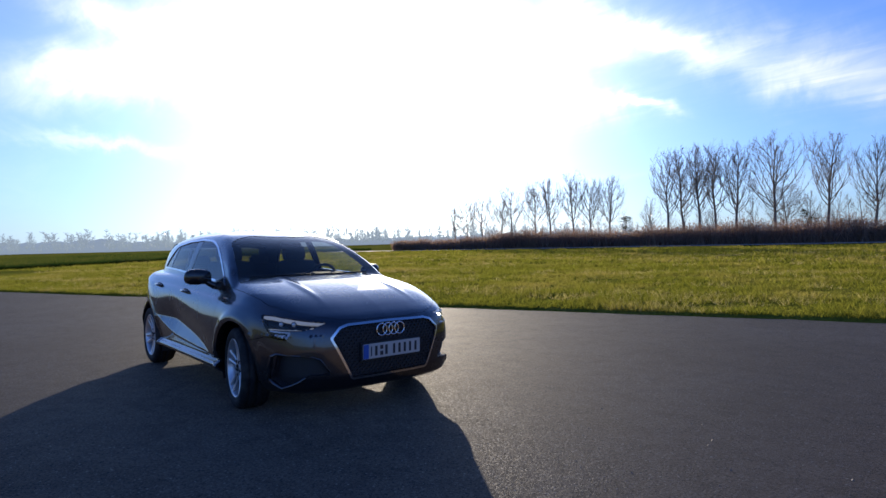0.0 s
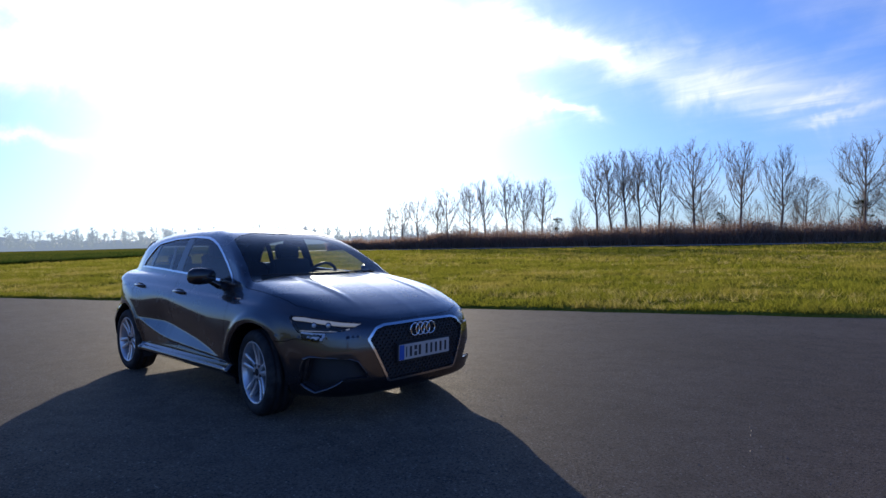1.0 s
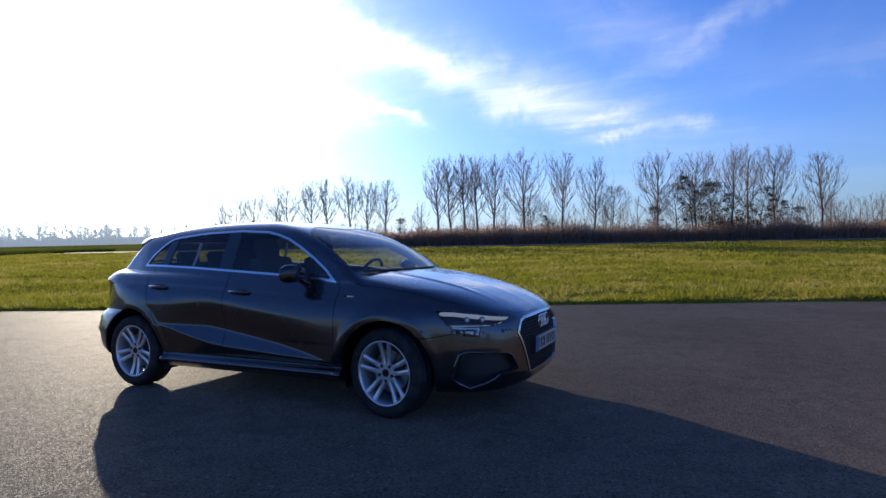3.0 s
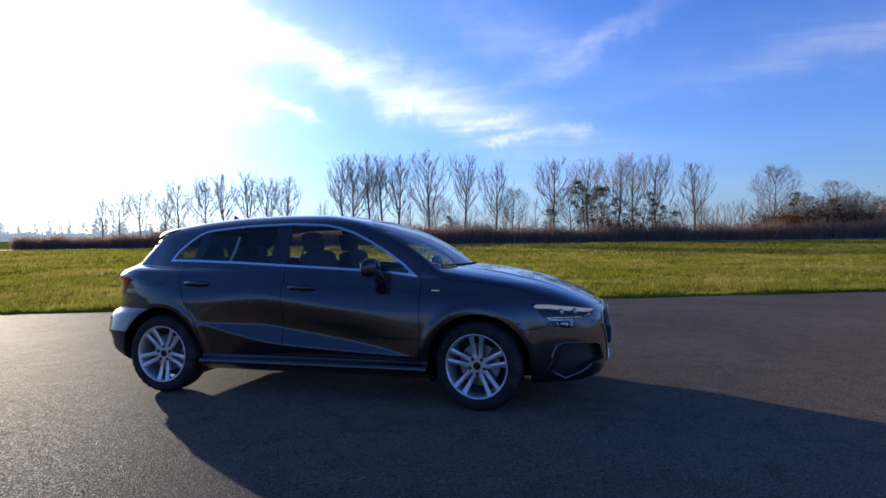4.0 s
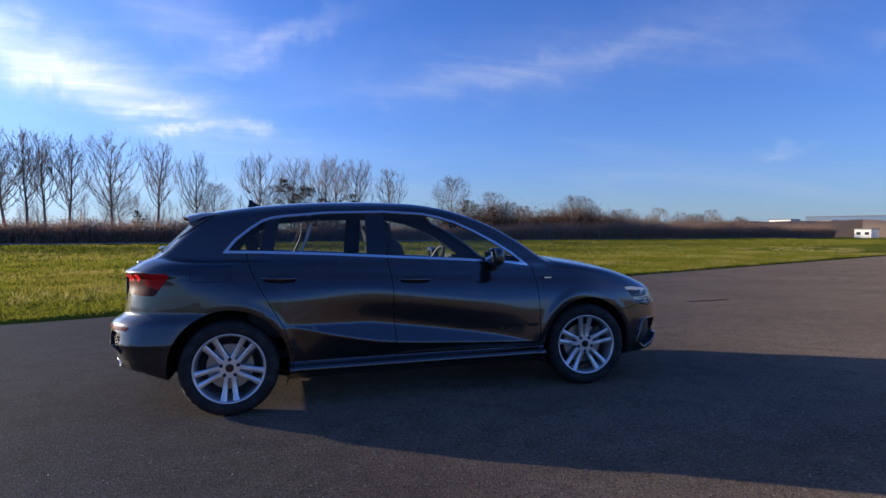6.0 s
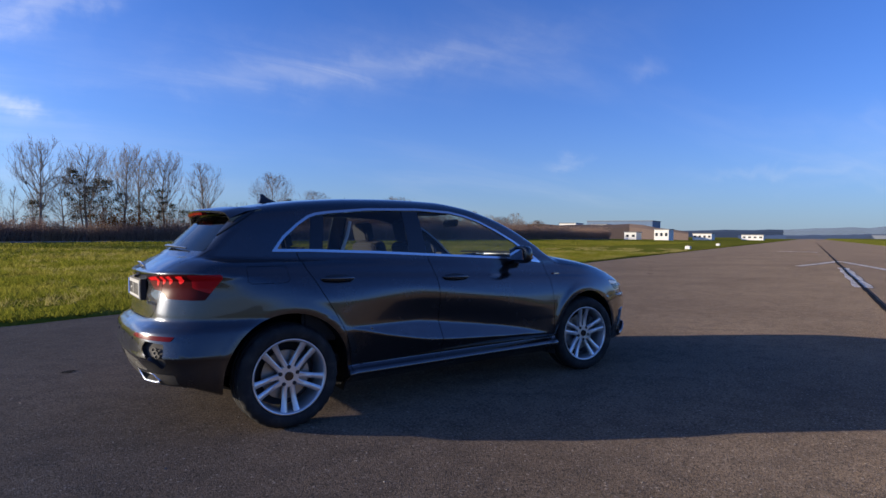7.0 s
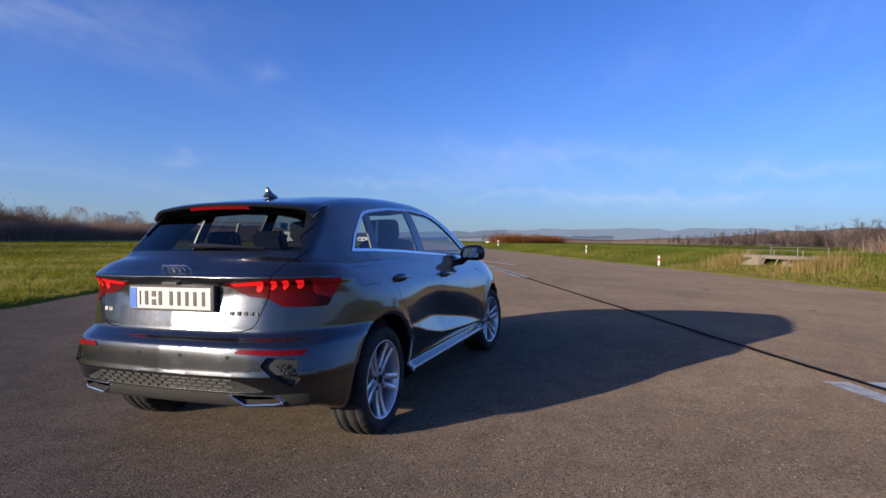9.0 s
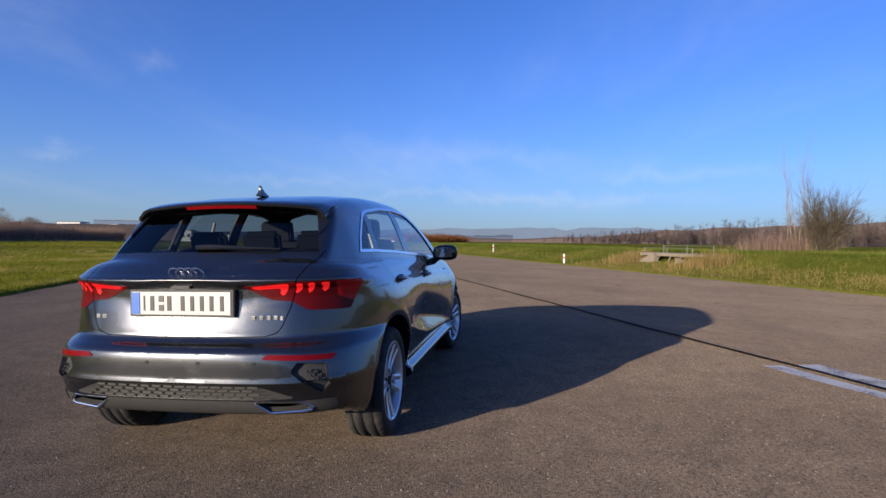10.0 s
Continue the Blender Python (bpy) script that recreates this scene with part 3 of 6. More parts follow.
class Skin:
    """A patch of the car's surface: points, normals and faces."""

    def __init__(self, v, n, f):
        self.v, self.n, self.f = v, n, f

    def split(self, func):
        """Cuts along func = 0; returns the patch where it is positive and where it is negative."""
        if not self.f:
            return Skin(self.v, self.n, []), Skin(self.v, self.n, [])
        val = func(self.v, self.n)
        val = np.where(np.abs(val) < 1e-6, 1e-6, val)
        pos = val > 0
        v, n, cut, out = list(self.v), list(self.n), {}, ([], [])
        pl = pos.tolist()
        for f in self.f:
            c = sum(pl[i] for i in f)
            if c == len(f):
                out[0].append(f)
            elif c == 0:
                out[1].append(f)
            else:
                two = ([], [])
                for i, j in zip(f, f[1:] + f[:1]):
                    two[0 if pl[i] else 1].append(i)
                    if pl[i] != pl[j]:
                        key = (min(i, j), max(i, j))
                        if key not in cut:
                            s = val[i] / (val[i] - val[j])
                            cut[key] = len(v)
                            v.append(self.v[i] + s * (self.v[j] - self.v[i]))
                            n.append(self.n[i] + s * (self.n[j] - self.n[i]))
                        two[0].append(cut[key])
                        two[1].append(cut[key])
                for k in (0, 1):
                    if len(two[k]) > 2:
                        out[k].append(two[k])
        v, n = np.array(v), np.array(n)
        return Skin(v, n, out[0]), Skin(v, n, out[1])

    def groove(self, line, only, half):
        """Takes out a narrow strip along a line, where only is positive."""
        side = line(self.v, self.n)
        ok = only(self.v, self.n) > 0
        near = (np.abs(side) < 0.030) & ok
        take = [bool(near[f].any() and ok[f].all() and (np.abs(side[f]) < 0.06).all()) for f in self.f]
        keep = [f for f, t in zip(self.f, take) if not t]
        band = Skin(self.v, self.n, [f for f, t in zip(self.f, take) if t])
        a, b = band.split(lambda v, n: line(v, n) - half)
        c, _ = b.split(lambda v, n: -line(v, n) - half)
        return Skin(c.v, c.n, keep + a.f + c.f)

    def tight(self):
        used = sorted({i for f in self.f for i in f})
        m = {o: k for k, o in enumerate(used)}
        return Skin(self.v[used] if used else self.v[:0], self.n[used] if used else self.n[:0], [[m[i] for i in f] for f in self.f])

    def moved(self, d):
        return Skin(self.v + self.n * d, self.n, self.f)

    def rimmed(self, depth):
        """The patch with its open edges turned inwards."""
        s = self.tight()
        seen = {}
        for f in s.f:
            for i, j in zip(f, f[1:] + f[:1]):
                seen[(i, j)] = 1
        open_edges = [(i, j) for (i, j) in seen if (j, i) not in seen and not (abs(s.v[i][1]) < 1e-5 and abs(s.v[j][1]) < 1e-5)]
        v, m = list(s.v), {}
        for i, j in open_edges:
            for k in (i, j):
                if k not in m:
                    m[k] = len(v)
                    nn = s.n[k] / np.linalg.norm(s.n[k])
                    v.append(s.v[k])
                    v.append(s.v[k] - nn * depth)
        rim = [[m[j], m[i], m[i] + 1, m[j] + 1] for i, j in open_edges]
        return Skin(np.array(v), np.vstack([s.n, np.zeros((len(v) - len(s.v), 3))]), s.f + rim)


def inside_poly(points, axes):
    """A signed distance, positive inside, to a polygon in the plane of two axes ('xz', 'yz' with y as half-width, 'xy')."""
    p = np.array(points, float)

    def f(v, n):
        q = np.stack([np.abs(v[:, 1]) if k == "y" else v[:, "xyz".index(k)] for k in axes], 1)
        best, inside = np.full(len(q), 1e9), np.zeros(len(q), bool)
        for a, b in zip(p, np.roll(p, -1, 0)):
            ab = b - a
            t = np.clip(((q - a) @ ab) / (ab @ ab), 0, 1)
            best = np.minimum(best, np.hypot(*(q - a - t[:, None] * ab).T))
            crosses = ((a[1] > q[:, 1]) != (b[1] > q[:, 1])) & (q[:, 0] < ab[0] * (q[:, 1] - a[1]) / (ab[1] if ab[1] else 1e-9) + a[0])
            inside ^= crosses
        return np.where(inside, best, -best)
    return f


def away(points, axes):
    """The distance to an open line in the plane of two axes, negative on its right."""
    p = np.array(points, float)

    def f(v, n):
        q = np.stack([np.abs(v[:, 1]) if k == "y" else v[:, "xyz".index(k)] for k in axes], 1)
        best, sign = np.full(len(q), 1e9), np.ones(len(q))
        for a, b in zip(p[:-1], p[1:]):
            ab = b - a
            t = np.clip(((q - a) @ ab) / (ab @ ab), 0, 1)
            d = np.hypot(*(q - a - t[:, None] * ab).T)
            s = np.where(ab[0] * (q[:, 1] - a[1]) - ab[1] * (q[:, 0] - a[0]) >= 0, 1.0, -1.0)
            sign = np.where(d < best - 1e-9, s, sign)
            best = np.minimum(best, d)
        return best * sign
    return f


def half_skin(h=0.0145):
    """The right half of the car's outer surface, by walking a grid of cells."""
    xs, ys, zs = np.arange(-2.2, 2.3, h), np.arange(-0.96, 0.03, h), np.arange(0.13, 1.5, h)
    X, Y, Z = np.meshgrid(xs, ys, zs, indexing="ij")
    F = body_f(X.ravel(), Y.ravel(), Z.ravel()).reshape(X.shape)
    neg = F < 0
    nx, ny, nz = F.shape
    corner = [(i, j, k) for i in (0, 1) for j in (0, 1) for k in (0, 1)]
    cnt = sum(neg[i:nx - 1 + i, j:ny - 1 + j, k:nz - 1 + k].astype(int) for i, j, k in corner)
    act = (cnt > 0) & (cnt < 8)
    idx = -np.ones(act.shape, int)
    idx[act] = np.arange(act.sum())
    ci, cj, ck = np.nonzero(act)
    acc, w = np.zeros((len(ci), 3)), np.zeros(len(ci))
    for a in corner:
        for ax in range(3):
            if a[ax]:
                continue
            b = list(a)
            b[ax] = 1
            fa, fb = F[ci + a[0], cj + a[1], ck + a[2]], F[ci + b[0], cj + b[1], ck + b[2]]
            hit = (fa < 0) != (fb < 0)
            t = np.where(hit, fa / np.where(hit, fa - fb, 1), 0)
            p = np.stack([xs[ci] + a[0] * h, ys[cj] + a[1] * h, zs[ck] + a[2] * h], 1)
            p[:, ax] += t * h
            acc += p * hit[:, None]
            w += hit
    pts, nor = settle(acc / w[:, None])
    faces = []
    for ax in range(3):
        o1, o2 = [(1, 2), (2, 0), (0, 1)][ax]
        sl0, sl1 = [slice(None)] * 3, [slice(None)] * 3
        sl0[ax], sl1[ax] = slice(0, -1), slice(1, None)
        change = neg[tuple(sl0)] != neg[tuple(sl1)]
        e = np.stack(np.nonzero(change), 1)
        e = e[(e[:, o1] > 0) & (e[:, o2] > 0) & (e[:, o1] < F.shape[o1] - 1) & (e[:, o2] < F.shape[o2] - 1)]
        flip = neg[tuple(e.T)]
        quad = []
        for d1, d2 in ((1, 1), (0, 1), (0, 0), (1, 0)):
            c = e.copy()
            c[:, o1] -= d1
            c[:, o2] -= d2
            quad.append(idx[tuple(c.T)])
        q = np.stack(quad, 1)
        q = np.where(flip[:, None], q, q[:, ::-1])
        faces += q[(q >= 0).all(1)].tolist()
    skin = Skin(pts, nor, faces)
    return skin.split(lambda v, n: -v[:, 1])[0].tight()

# ---- the car: its parts ----
car = new("car")
car.matrix_world = TILT
tagged(car, "dark grey metallic five-door hatchback standing on the runway", "car")


def part(name, verts, faces, mat, parent, label="", smooth=True, normals=None):
    me = bpy.data.meshes.new(name)
    me.from_pydata([tuple(v) for v in verts], [], [tuple(f) for f in faces])
    me.materials.append(mat)
    me.polygons.foreach_set("use_smooth", [smooth] * len(me.polygons))
    if normals is not None:
        me.normals_split_custom_set_from_vertices([tuple(v) for v in normals])
    ob = new(name, me)
    ob.parent = parent
    return tagged(ob, label)


def bm_part(name, bm, mat, parent, label="", smooth=True, soft=0.0):
    """A part from a bmesh, with softened edges if asked for."""
    if soft:
        bmesh.ops.bevel(bm, geom=list(bm.edges), offset=soft, segments=2, affect="EDGES", clamp_overlap=True)
    bmesh.ops.recalc_face_normals(bm, faces=bm.faces)
    me = bpy.data.meshes.new(name)
    bm.to_mesh(me)
    bm.free()
    me.materials.append(mat)
    if smooth:
        me.polygons.foreach_set("use_smooth", [True] * len(me.polygons))
        me.set_sharp_from_angle(angle=radians(38))
    ob = new(name, me)
    ob.parent = parent
    return tagged(ob, label)


def flipped(verts, faces, normals=None):
    k = np.array([1, -1, 1])
    return np.asarray(verts) * k, [list(f)[::-1] for f in faces], None if normals is None else np.asarray(normals) * k


def skin_part(name, skin, mat, parent, label="", rim=0.012, join=False, both=True):
    """A patch of skin as a part: joined with its mirror image, or as a right and a left part."""
    s = skin.rimmed(rim) if rim else skin.tight()
    if not s.f:
        return []
    if join:
        v, f, n = flipped(s.v, s.f, s.n)
        k = len(s.v)
        verts, seen = np.vstack([s.v, v]), {}
        same = list(range(2 * k))
        for i in range(k):
            if abs(s.v[i][1]) < 1e-5 and np.any(s.n[i]):
                same[k + i] = i
        faces = s.f + [[same[k + i] for i in q] for q in f]
        nor = np.vstack([s.n, n])
        nor[[i for i in range(k) if same[k + i] == i], 1] = 0
        return [part(name, verts, faces, mat, parent, label, normals=nor)]
    out = [part(name, s.v, s.f, mat, parent, label, normals=s.n)]
    if both:
        out.append(part(name, *flipped(s.v, s.f)[:2], mat, parent, label, normals=flipped(s.v, s.f, s.n)[2]))
    return out


def islands(skin):
    """The connected pieces of a patch."""
    up = {}

    def root(i):
        while up.setdefault(i, i) != i:
            up[i] = up[up[i]]
            i = up[i]
        return i
    for f in skin.f:
        for i in f[1:]:
            up[root(i)] = root(f[0])
    groups = {}
    for f in skin.f:
        groups.setdefault(root(f[0]), []).append(f)
    return [Skin(skin.v, skin.n, g).tight() for g in groups.values()]


def where_x(lo, hi):
    return lambda v, n: np.minimum(v[:, 0] - lo, hi - v[:, 0])


def both_of(*fs):
    return lambda v, n: np.minimum.reduce([f(v, n) for f in fs])


def wider(f, d):
    return lambda v, n: f(v, n) + d


skin = half_skin()
FRONT, REAR = where_x(1.45, 9), where_x(-9, -1.45)

# wheel openings
def arches(v, n):
    r = np.minimum(np.hypot(v[:, 0] - WHEEL_X, v[:, 2] - 0.318) - 0.372, np.hypot(v[:, 0] + WHEEL_X, v[:, 2] - 0.318) - 0.384)
    return np.where(np.abs(v[:, 1]) > 0.5, r, np.maximum(r, 0.05))


body, _ = skin.split(arches)
lining = body

# windows
DLO = [(-1.365, 1.070), (-1.13, 1.066), (-.655, 1.046), (-.248, 1.022), (.38, .986), (.70, .962), (.865, .940), (.74, 1.045), (.612, 1.130), (.46, 1.215), (.309, 1.287), (.18, 1.328), (.052, 1.354), (-.244, 1.371),
       (-.659, 1.362), (-.965, 1.335), (-1.05, 1.322), (-1.106, 1.302), (-1.186, 1.250), (-1.287, 1.168)]
dlo_f = inside_poly(DLO, "xz")
dlo, body = body.split(dlo_f)
frame_in, chrome = dlo.split(wider(dlo_f, -0.017))
pillar_b, rest = frame_in.split(inside_poly([(-.392, .9), (-.242, .9), (-.242, 1.5), (-.375, 1.5)], "xz"))
pillar_c, rest = rest.split(inside_poly([(-1.150, .95), (-1.060, .95), (-.960, 1.45), (-1.050, 1.45)], "xz"))


def screen_f(v, n):
    x, a, z = v[:, 0], np.abs(v[:, 1]), v[:, 2]
    return np.minimum.reduce([0.020 - np.abs(S["screen"](x, a, z)), GREEN_W(z) * GREEN_TAPER(x) - 0.046 - a, -0.008 - S["roof"](x, a, z), x - 0.1])


screen, body = body.split(screen_f)
BACKLIGHT = [(-.1, 1.088), (.40, 1.086), (.585, 1.078), (.50, 1.302), (.40, 1.316), (-.1, 1.322)]
back, body = body.split(both_of(inside_poly(BACKLIGHT, "yz"), where_x(-9, -1.3)))
BLADE = [(-1.40, 1.345), (-1.62, 1.20), (-1.80, 1.072), (-2.1, 1.072), (-2.1, 1.345)]
blade, body = body.split(both_of(inside_poly(BLADE, "xz"), lambda v, n: np.abs(v[:, 1]) - 0.46))

# lamps and openings at the front
HEAD = [(1.684, .760), (1.80, .757), (1.95, .738), (2.05, .722), (2.118, .707), (2.095, .668), (2.06, .655), (1.985, .650), (1.985, .588), (1.93, .588), (1.85, .602), (1.80, .640), (1.766, .668)]
head, body = body.split(inside_poly(HEAD, "xz"))
GRILLE = [(-.1, .697), (.345, .690), (.415, .672), (.492, .597), (.345, .300), (.325, .290), (-.1, .290)]
grille_f = both_of(inside_poly(GRILLE, "yz"), FRONT)
grille, body = body.split(grille_f)
grille, grille_frame = grille.split(wider(grille_f, -0.016))
INTAKE = [(.775, .484), (.60, .468), (.555, .449), (.492, .365), (.487, .340), (.63, .336), (.665, .300), (.735, .240), (.79, .300)]
intake_f = both_of(inside_poly(INTAKE, "yz"), FRONT)
intake, body = body.split(intake_f)
INTAKE_RIM = [(.85, .527), (.60, .496), (.53, .470), (.445, .340), (.470, .300), (.60, .262), (.72, .205), (.80, .215), (.86, .280)]
intake_frame, body = body.split(both_of(inside_poly(INTAKE_RIM, "yz"), FRONT))
lip, body = body.split(both_of(lambda v, n: 0.245 - v[:, 2], where_x(1.75, 9)))

# lamps and openings at the rear
LAMP = [(.295, .922), (.40, .932), (.56, .947), (.70, .948), (.90, .942), (.90, .806), (.735, .800), (.602, .808), (.532, .850), (.438, .858)]
lamp_f = both_of(inside_poly(LAMP, "yz"), lambda v, n: -1.682 - 0.75 * np.maximum(0, 0.925 - v[:, 2]) - 1.2 * np.maximum(0, v[:, 2] - 0.932) - v[:, 0])
lamp, body = body.split(lamp_f)
reflector, body = body.split(both_of(inside_poly([(.430, .594), (.462, .616), (.742, .602), (.728, .578)], "yz"), REAR))
VENT = [(.562, .535), (.592, .577), (.706, .562), (.724, .462), (.688, .418)]
vent, body = body.split(both_of(inside_poly(VENT, "yz"), REAR))
VENT_RIM = [(.710, .572), (.770, .566), (.818, .462), (.750, .405), (.685, .408), (.724, .462)]
vent_frame, body = body.split(both_of(inside_poly(VENT_RIM, "yz"), REAR))
DIFFUSER = [(-.1, .478), (.40, .474), (.585, .405), (.40, .398), (-.1, .398)]
diffuser, body = body.split(both_of(inside_poly(DIFFUSER, "yz"), REAR))
EXHAUST = [(.370, .386), (.595, .384), (.648, .345), (.450, .330)]
exhaust_f = both_of(inside_poly(EXHAUST, "yz"), REAR)
exhaust, body = body.split(exhaust_f)
exhaust_in, exhaust_ring = exhaust.split(wider(exhaust_f, -0.012))
apron, body = body.split(both_of(lambda v, n: 0.392 - v[:, 2], lambda v, n: 0.74 - np.abs(v[:, 1]), where_x(-9, -1.80)))

# gaps between the panels
SIDEWAYS = lambda v, n: np.abs(v[:, 1]) - 0.55
GAPS = [
    (away([(.897, .30), (.900, .60), (.893, .90), (.88, .95)], "xz"), SIDEWAYS),
    (away([(-.203, .33), (-.206, .45), (-.226, .90), (-.245, 1.03)], "xz"), SIDEWAYS),
    (away([(-1.215, 1.075), (-1.183, .962), (-1.109, .815), (-1.02, .66), (-.965, .56), (-.925, .42), (-.915, .334)], "xz"), SIDEWAYS),
    (away([(-.93, .334), (.905, .334)], "xz"), SIDEWAYS),
    (away([(-1.55, .985), (-1.31, .985), (-1.305, .90), (-1.33, .885), (-1.53, .885), (-1.55, .90), (-1.55, .985)], "xz"), SIDEWAYS),
    (away([(.60, 1.078), (.571, 1.0), (.545, .90), (.529, .829), (.495, .735), (.47, .703), (.417, .687), (-.1, .680)], "yz"), where_x(-9, -1.60)),
    (away([(1.02, .770), (1.4, .770), (1.7, .742), (1.9, .665), (2.05, .535), (2.13, .38), (2.158, .2), (2.162, -.1)], "xy"), lambda v, n: v[:, 2] - 0.70),
    (away([(1.60, .575), (1.70, .585), (1.80, .610), (1.86, .602)], "xz"), lambda v, n: np.abs(v[:, 1]) - 0.62),
]
for i, (line, only) in enumerate(GAPS):
    body = body.groove(line, only, 0.0012 if i in (4, 6) else 0.0024)
    lamp = lamp.groove(line, only, 0.0024) if lamp.f else lamp

PANEL_NAMES = ((("hood"), lambda c: c[0] > 1.0 and c[2] > .78 and abs(c[1]) < .6), ("front_door", lambda c: -.2 < c[0] < .9 and c[2] > .33), ("rear_door", lambda c: -1.2 < c[0] < -.2 and .33 < c[2] < 1.0),
               ("fuel_flap", lambda c: -1.56 < c[0] < -1.3 and .88 < c[2] < .99), ("tailgate", lambda c: c[0] < -1.7 and c[2] > .68 and abs(c[1]) < .5))
for piece in islands(body):
    c = (piece.v.min(0) + piece.v.max(0)) / 2
    if len(piece.f) < 6:
        continue
    middle = piece.v[:, 1].max() > -0.01
    name = next((nm for nm, ok in PANEL_NAMES if ok(c)), "body_shell" if middle else "body_panel")
    skin_part(name, piece, PAINT, car, rim=0.014, join=middle)

back_f = both_of(inside_poly(BACKLIGHT, "yz"), where_x(-9, -1.3))
for f in (dlo_f, screen_f, back_f, intake_f, exhaust_f, inside_poly(HEAD, "xz")):
    lining = lining.split(f)[1]
skin_part("lining", lining.moved(-0.024), LINING, car, "black cabin lining", rim=0, join=True)
skin_part("window_trim", chrome.moved(0.004), CHROME, car, "satin chrome window surround", rim=0.012)
skin_part("pillar_cover", pillar_b.moved(-0.003), GLOSS_BLACK, car, "gloss black pillar cover", rim=0.01)
skin_part("pillar_cover", pillar_c.moved(-0.003), GLOSS_BLACK, car, "gloss black pillar cover", rim=0.01)
for pane in islands(rest):
    if len(pane.f) > 20:
        skin_part("side_window", pane.moved(-0.005), TINTED if pane.v[:, 0].mean() < -.25 else GLASS, car, "tinted side window", rim=0)
skin_part("windscreen", max(islands(screen), key=lambda s: len(s.f)).moved(-0.003), GLASS, car, "clear curved windscreen", rim=0, join=True)
skin_part("rear_window", back.moved(-0.004), DARK_TINT, car, "tinted rear window", rim=0, join=True)
skin_part("side_blade", blade.moved(0.006), GLOSS_BLACK, car, "gloss black blade beside the rear window", rim=0.02)
skin_part("intake_surround", intake_frame, PAINT, car, rim=0.012)
skin_part("vent_surround", vent_frame, PAINT, car, rim=0.012)
skin_part("front_lip", lip.moved(-0.003), PAINT, car, "grey front lip", rim=0.01, join=True)

# ---- small shapes ----
def blank():
    return bmesh.new()


def add_box(bm, at, size, turn=(0, 0, 0)):
    bmesh.ops.create_cube(bm, size=1, matrix=pose(*at, *turn) @ Matrix.Diagonal((*size, 1)))
    return bm


def lathe(profile, steps, axis="y"):
    """Vertices and faces of a ring turned about the axis from (radius, along) points, closed along the profile."""
    verts, k = [], len(profile)
    for i in range(steps):
        c, s = math.cos(2 * math.pi * i / steps), math.sin(2 * math.pi * i / steps)
        for p in profile:
            r, h = p(i) if callable(p) else p
            verts.append((r * c, h, r * s))
    faces = []
    for i in range(steps):
        for j in range(k):
            faces.append((i * k + j, i * k + (j + 1) % k, ((i + 1) % steps) * k + (j + 1) % k, ((i + 1) % steps) * k + j))
    return verts, faces


def disc(bm, at, r, depth, steps=24, axis="y", turn=None):
    m = pose(*at, 90, 0, 0) if turn is None else pose(*at, *turn)
    bmesh.ops.create_cone(bm, cap_ends=True, segments=steps, radius1=r, radius2=r, depth=depth, matrix=m)
    return bm


def ball(bm, at, size, turn=(0, 0, 0), u=20, v=12):
    bmesh.ops.create_uvsphere(bm, u_segments=u, v_segments=v, radius=1, matrix=pose(*at, *turn) @ Matrix.Diagonal((*size, 1)))
    return bm


def tube(bm, path, r, steps=8):
    """A round bar along a path."""
    rings = []
    for i, p in enumerate(path):
        a, b = Vector(path[max(0, i - 1)]), Vector(path[min(len(path) - 1, i + 1)])
        d = (b - a).normalized()
        side = d.cross(Vector((0.1, 0.2, 1))).normalized()
        up = side.cross(d)
        rr = r(i) if callable(r) else r
        rings.append([bm.verts.new(Vector(p) + (side * math.cos(2 * math.pi * k / steps) + up * math.sin(2 * math.pi * k / steps)) * rr) for k in range(steps)])
    for p, q in zip(rings, rings[1:]):
        for k in range(steps):
            bm.faces.new((p[k], p[(k + 1) % steps], q[(k + 1) % steps], q[k]))
    bm.faces.new(rings[0][::-1])
    bm.faces.new(rings[-1])
    return bm


def ring(bm, at, r, thick, turn, steps=32, sides=8, squash=1.0):
    m = pose(*at, *turn)
    rows = []
    for i in range(steps):
        a = 2 * math.pi * i / steps
        rows.append([bm.verts.new(m @ Vector(((r + thick * math.cos(b)) * math.cos(a), (r + thick * math.cos(b)) * math.sin(a) * squash, thick * math.sin(b)))) for b in (2 * math.pi * k / sides for k in range(sides))])
    for i in range(steps):
        for k in range(sides):
            bm.faces.new((rows[i][k], rows[(i + 1) % steps][k], rows[(i + 1) % steps][(k + 1) % sides], rows[i][(k + 1) % sides]))
    return bm


def first_inside(f, start, end):
    """The first place between start and end where f falls below nought."""
    ts = np.linspace(start, end, 71)
    v = f(ts)
    k = max(1, int(np.argmax(v < 0)))
    return float(ts[k - 1] + (ts[k] - ts[k - 1]) * np.clip(v[k - 1] / (v[k - 1] - v[k] + 1e-9), 0, 1))


def surf_x(y, z, front):
    """Where the car's skin lies at y, z, at its front or rear."""
    return first_inside(lambda xs: body_f(xs, np.full(71, float(y)), np.full(71, float(z))), *((2.3, 1.5) if front else (-2.3, -1.5)))


def surf_y(x, z):
    return first_inside(lambda ys: body_f(np.full(71, float(x)), ys, np.full(71, float(z))), -1.0, -0.3)


# ---- lamps, grille and openings ----
def pick(skin, points, axes, extra=None):
    f = inside_poly(points, axes)
    return skin.split(both_of(f, extra) if extra else f)


